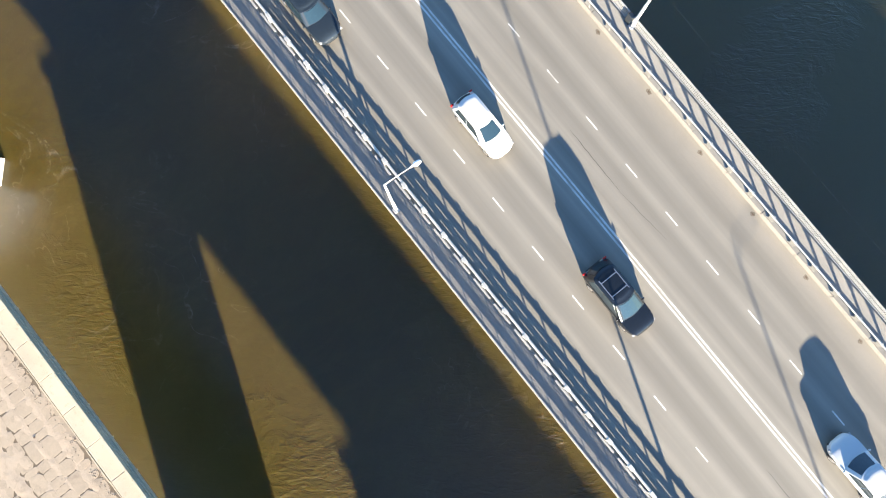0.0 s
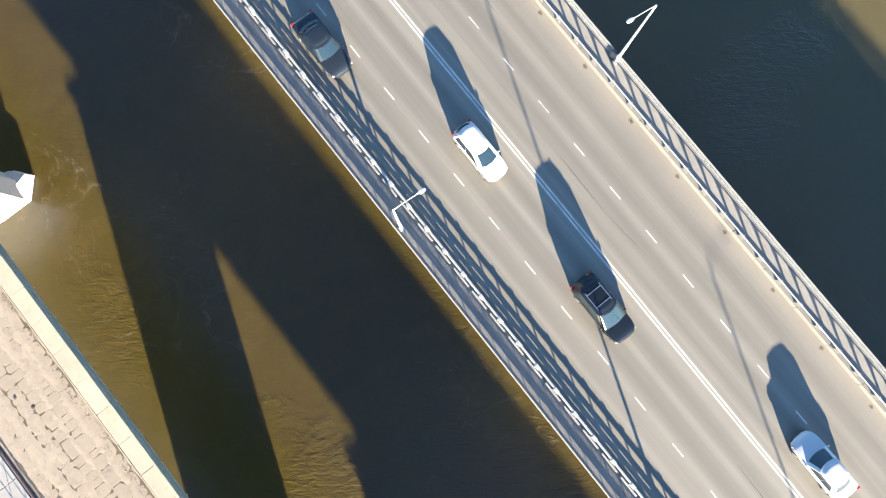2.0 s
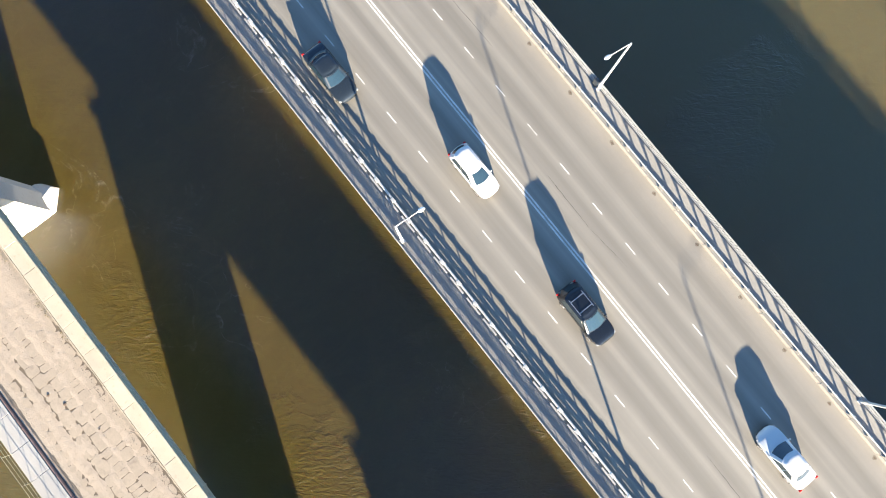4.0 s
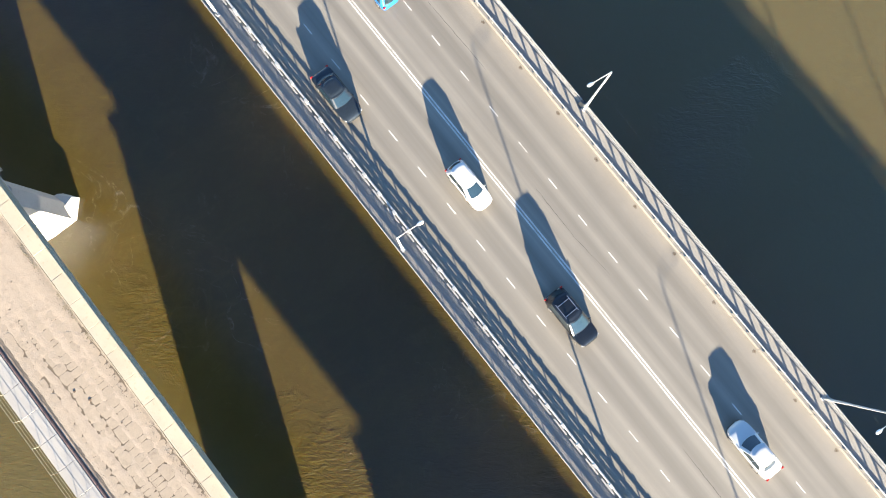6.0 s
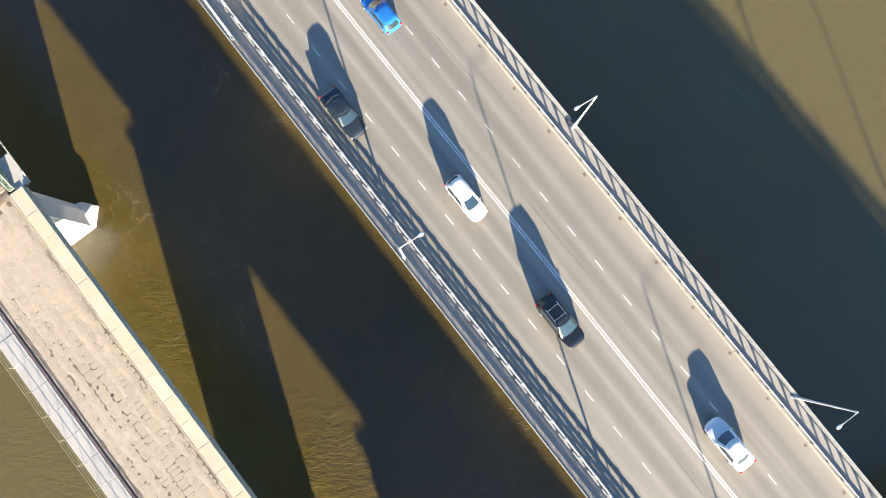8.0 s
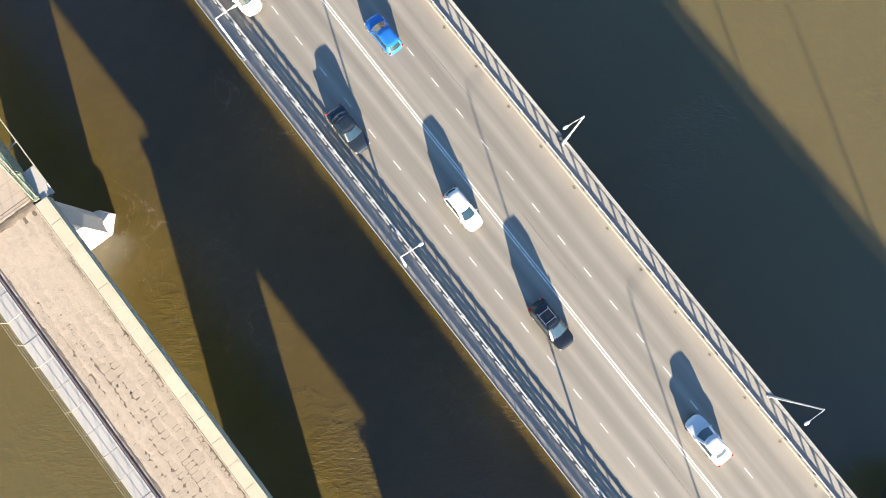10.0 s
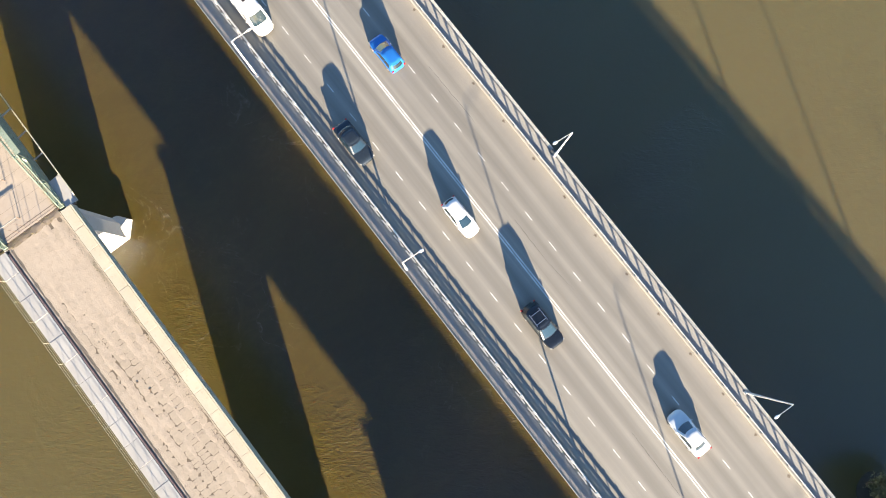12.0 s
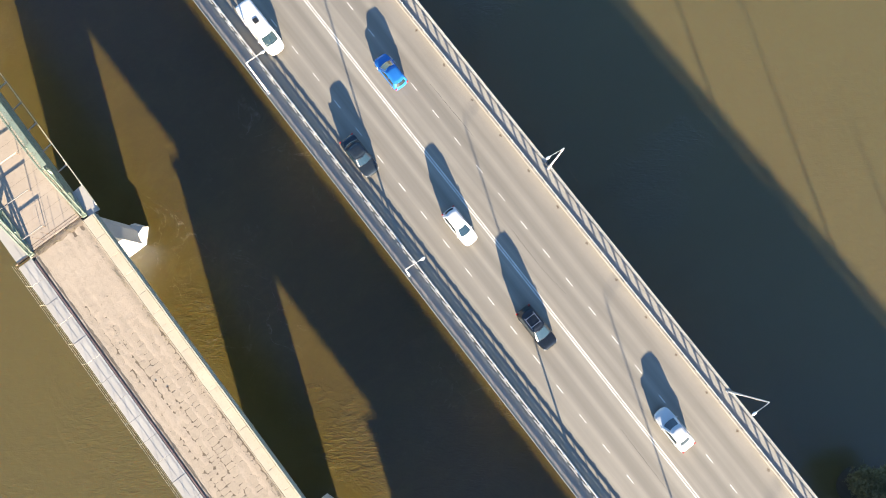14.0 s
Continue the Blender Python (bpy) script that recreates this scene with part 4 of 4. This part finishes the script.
    if kind == "van":
        part("roof_hatch", bevelled(boxes((-0.25, 0.25, -0.10 * L, 0.0, H + 0.012, H + 0.05)), 0.01), M["trim"], p)
    return p


def park(c, x, y, rz):
    c.matrix_basis = pose(x, y, 0, 0, 0, rz)


hatch = car("white hatchback with dark windows on the bridge road", PAINT["white"], 4.05, 1.66, 1.48, "hatch")
park(hatch, 6.8, 0.65, 180)
park(car("black estate car with bright roof rails and cross bars", PAINT["black"], 4.6, 1.82, 1.62, "hatch", True), 6.6, -11.6, 180)
park(car("dark slate sedan close to the crash barrier", PAINT["slate"], 4.5, 1.78, 1.46, "sedan"), 3.3, 12.2, 180)
park(car("bright blue hatchback on the bridge road", PAINT["blue"], 3.9, 1.7, 1.45, "hatch"), 10.9, 17.2, 0)
park(car("silver sedan on the bridge road", PAINT["silver"], 4.4, 1.76, 1.45, "sedan"), 10.9, -27.0, 0)
park(car("white delivery van beside the crash barrier", PAINT["white"], 5.6, 2.0, 2.3, "van"), 3.3, 28.4, 180)

# ---- willows on an islet east of the bridge ----


def shrub(x, y, z, h, r):
    p = empty("tree", "leafy green riverside willow on a muddy islet", "tree")
    bm = bmesh.new()
    tips = []
    for k in range(9):
        a = 2.4 * k
        end = Vector((math.cos(a) * r * 0.55, math.sin(a) * r * 0.55, h * random.uniform(0.6, 0.9)))
        rod(bm, (math.cos(a) * 0.15, math.sin(a) * 0.15, -0.5), end * 0.5, 0.07, 0.05, 6)
        rod(bm, end * 0.5, end, 0.05, 0.02, 6)
        tips.append(end)
    part("trunk", bm, M["bark"], p)
    verts, faces = [], []
    for _ in range(14000):
        t = random.choice(tips)
        q = t + Vector([random.gauss(0, r * 0.22), random.gauss(0, r * 0.22), random.gauss(0, h * 0.13)])
        turn = Euler([random.uniform(0, 6.28) for _ in range(3)]).to_matrix()
        s = random.uniform(0.09, 0.2)
        i = len(verts)
        verts += [q + turn @ Vector(v) * s for v in ((-0.5, 0, 0), (0, -1.2, 0.15), (0.5, 0, 0), (0, 1.2, 0.15))]
        faces.append((i, i + 1, i + 2, i + 3))
    me = bpy.data.meshes.new("crown")
    me.from_pydata(verts, [], faces)
    me.materials.append(M["leaf"])
    crown = new("crown", me)
    crown.parent = p
    p.location = (x, y, z)


bm = bmesh.new()
bmesh.ops.create_uvsphere(bm, u_segments=24, v_segments=10, radius=1.0)
bmesh.ops.scale(bm, vec=(3.4, 4.0, 0.5), verts=bm.verts)
for v in bm.verts:
    v.co *= 1 + 0.12 * noise.noise(v.co * 0.3)
islet = tagged(part("islet", bm, M["soil"]), "low dark muddy islet with scrub in the river", "ground", kind="structure")
islet.location = (25.6, -50.2, WATER - 0.38)
shrub(25.6, -48.7, WATER + 0.1, 5.2, 1.9)
shrub(27.5, -50.0, WATER + 0.1, 5.6, 2.2)
shrub(25.0, -51.9, WATER + 0.1, 5.4, 2.4)

# ---- paving stones half drowned in sand on the old bridge ----


def sand_height(x, y):
    """The sand fills the joints in some places and buries the stones in others, mostly in long strips."""
    lane = math.cos(2 * math.pi * (x + 27.55 + 0.22 * noise.noise(Vector((0, y * 0.13, 3.1)))) / 1.10 + math.pi)
    cover = 0.50 * noise.noise(Vector((x * 0.42, y * 0.14, 7.7))) + 0.40 * noise.noise(Vector((x * 1.3, y * 0.8, 1.3))) + 0.35 * noise.noise(Vector((x * 3.1, y * 2.6, 4.4))) + 0.26 * lane
    cover += 0.42 * max(0.0, min(1.0, (y - 11.0) / 5.0)) + (0.5 if x < -28.0 else 0.0)
    k = max(0.0, min(1.0, 0.5 + 1.0 * (cover - 0.12)))
    return -0.015 + 0.021 * k * k * (3 - 2 * k) + 0.002 * noise.noise(Vector((x * 6.0, y * 6.0, 0.5)))


verts, faces = [], []
xs, ys = np.arange(-28.7, -22.79, 0.0983), list(np.arange(Y0, -32.0, 1.5)) + list(np.arange(-32.0, JOIN - 0.16, 0.16)) + [JOIN - 0.155]
for y in ys:
    for x in xs:
        verts.append((x, y, OLD + sand_height(x, y)))
for j in range(len(ys) - 1):
    for i in range(len(xs) - 1):
        a = j * len(xs) + i
        faces.append((a, a + 1, a + len(xs) + 1, a + len(xs)))
me = bpy.data.meshes.new("sand")
me.from_pydata(verts, [], faces)
me.materials.append(M["oldroad"])
for f in me.polygons:
    f.use_smooth = True
sand = tagged(new("sand", me), "pale sand drifted over the old roadway", "sand", kind="stuff")


def stone_mesh(seed):
    """An irregular flat stone about 1 m by 1 m, to be scaled: worn top edge, straight sides."""
    rng = random.Random(seed)
    rim = []
    for i in range(11):
        a = 2 * math.pi * (i + rng.uniform(-0.25, 0.25)) / 11
        c, d = math.cos(a), math.sin(a)
        k = 0.5 / (abs(c) ** 12 + abs(d) ** 12) ** (1 / 12) * rng.uniform(0.95, 1.02)
        rim.append((k * c, k * d))
    bm = bmesh.new()
    rings = [[bm.verts.new((px * k, py * k, z)) for px, py in rim] for k, z in ((1.0, -0.16), (0.992, -0.004), (0.96, 0.0))]
    for low, high in zip(rings, rings[1:]):
        for i in range(11):
            bm.faces.new((low[i], low[(i + 1) % 11], high[(i + 1) % 11], high[i]))
    bm.faces.new(rings[2])
    me = bpy.data.meshes.new("paving_stone")
    bm.to_mesh(me)
    bm.free()
    me.materials.append(M["stone"])
    return me


stones = [stone_mesh(k) for k in range(14)]
rng = random.Random(5)
for cx, wide in ((-27.9, 0.84), (-27.03, 0.90), (-26.12, 0.92), (-25.2, 0.92), (-24.28, 0.92), (-23.42, 0.78)):
    y = -17.0 + rng.uniform(0, 0.5)
    while y < 23.4:
        long = rng.choice((0.45, 0.6, 0.75, 0.9, 1.25)) * rng.uniform(0.9, 1.1)
        x = cx + 0.10 * noise.noise(Vector((0, y * 0.2, 2.2)))
        if sand_height(x, y + long / 2) < 0.005:
            o = new("paving_stone", rng.choice(stones))
            o.parent = old_road
            m = pose(x, y + long / 2, OLD + rng.uniform(-0.005, 0.0), rng.uniform(-0.15, 0.15), rng.uniform(-0.15, 0.15), rng.uniform(-4, 4))
            o.matrix_basis = m @ Matrix.Diagonal((wide * rng.uniform(1.0, 1.06), long, 1.0, 1.0))
        y += long + rng.uniform(0.0, 0.03)
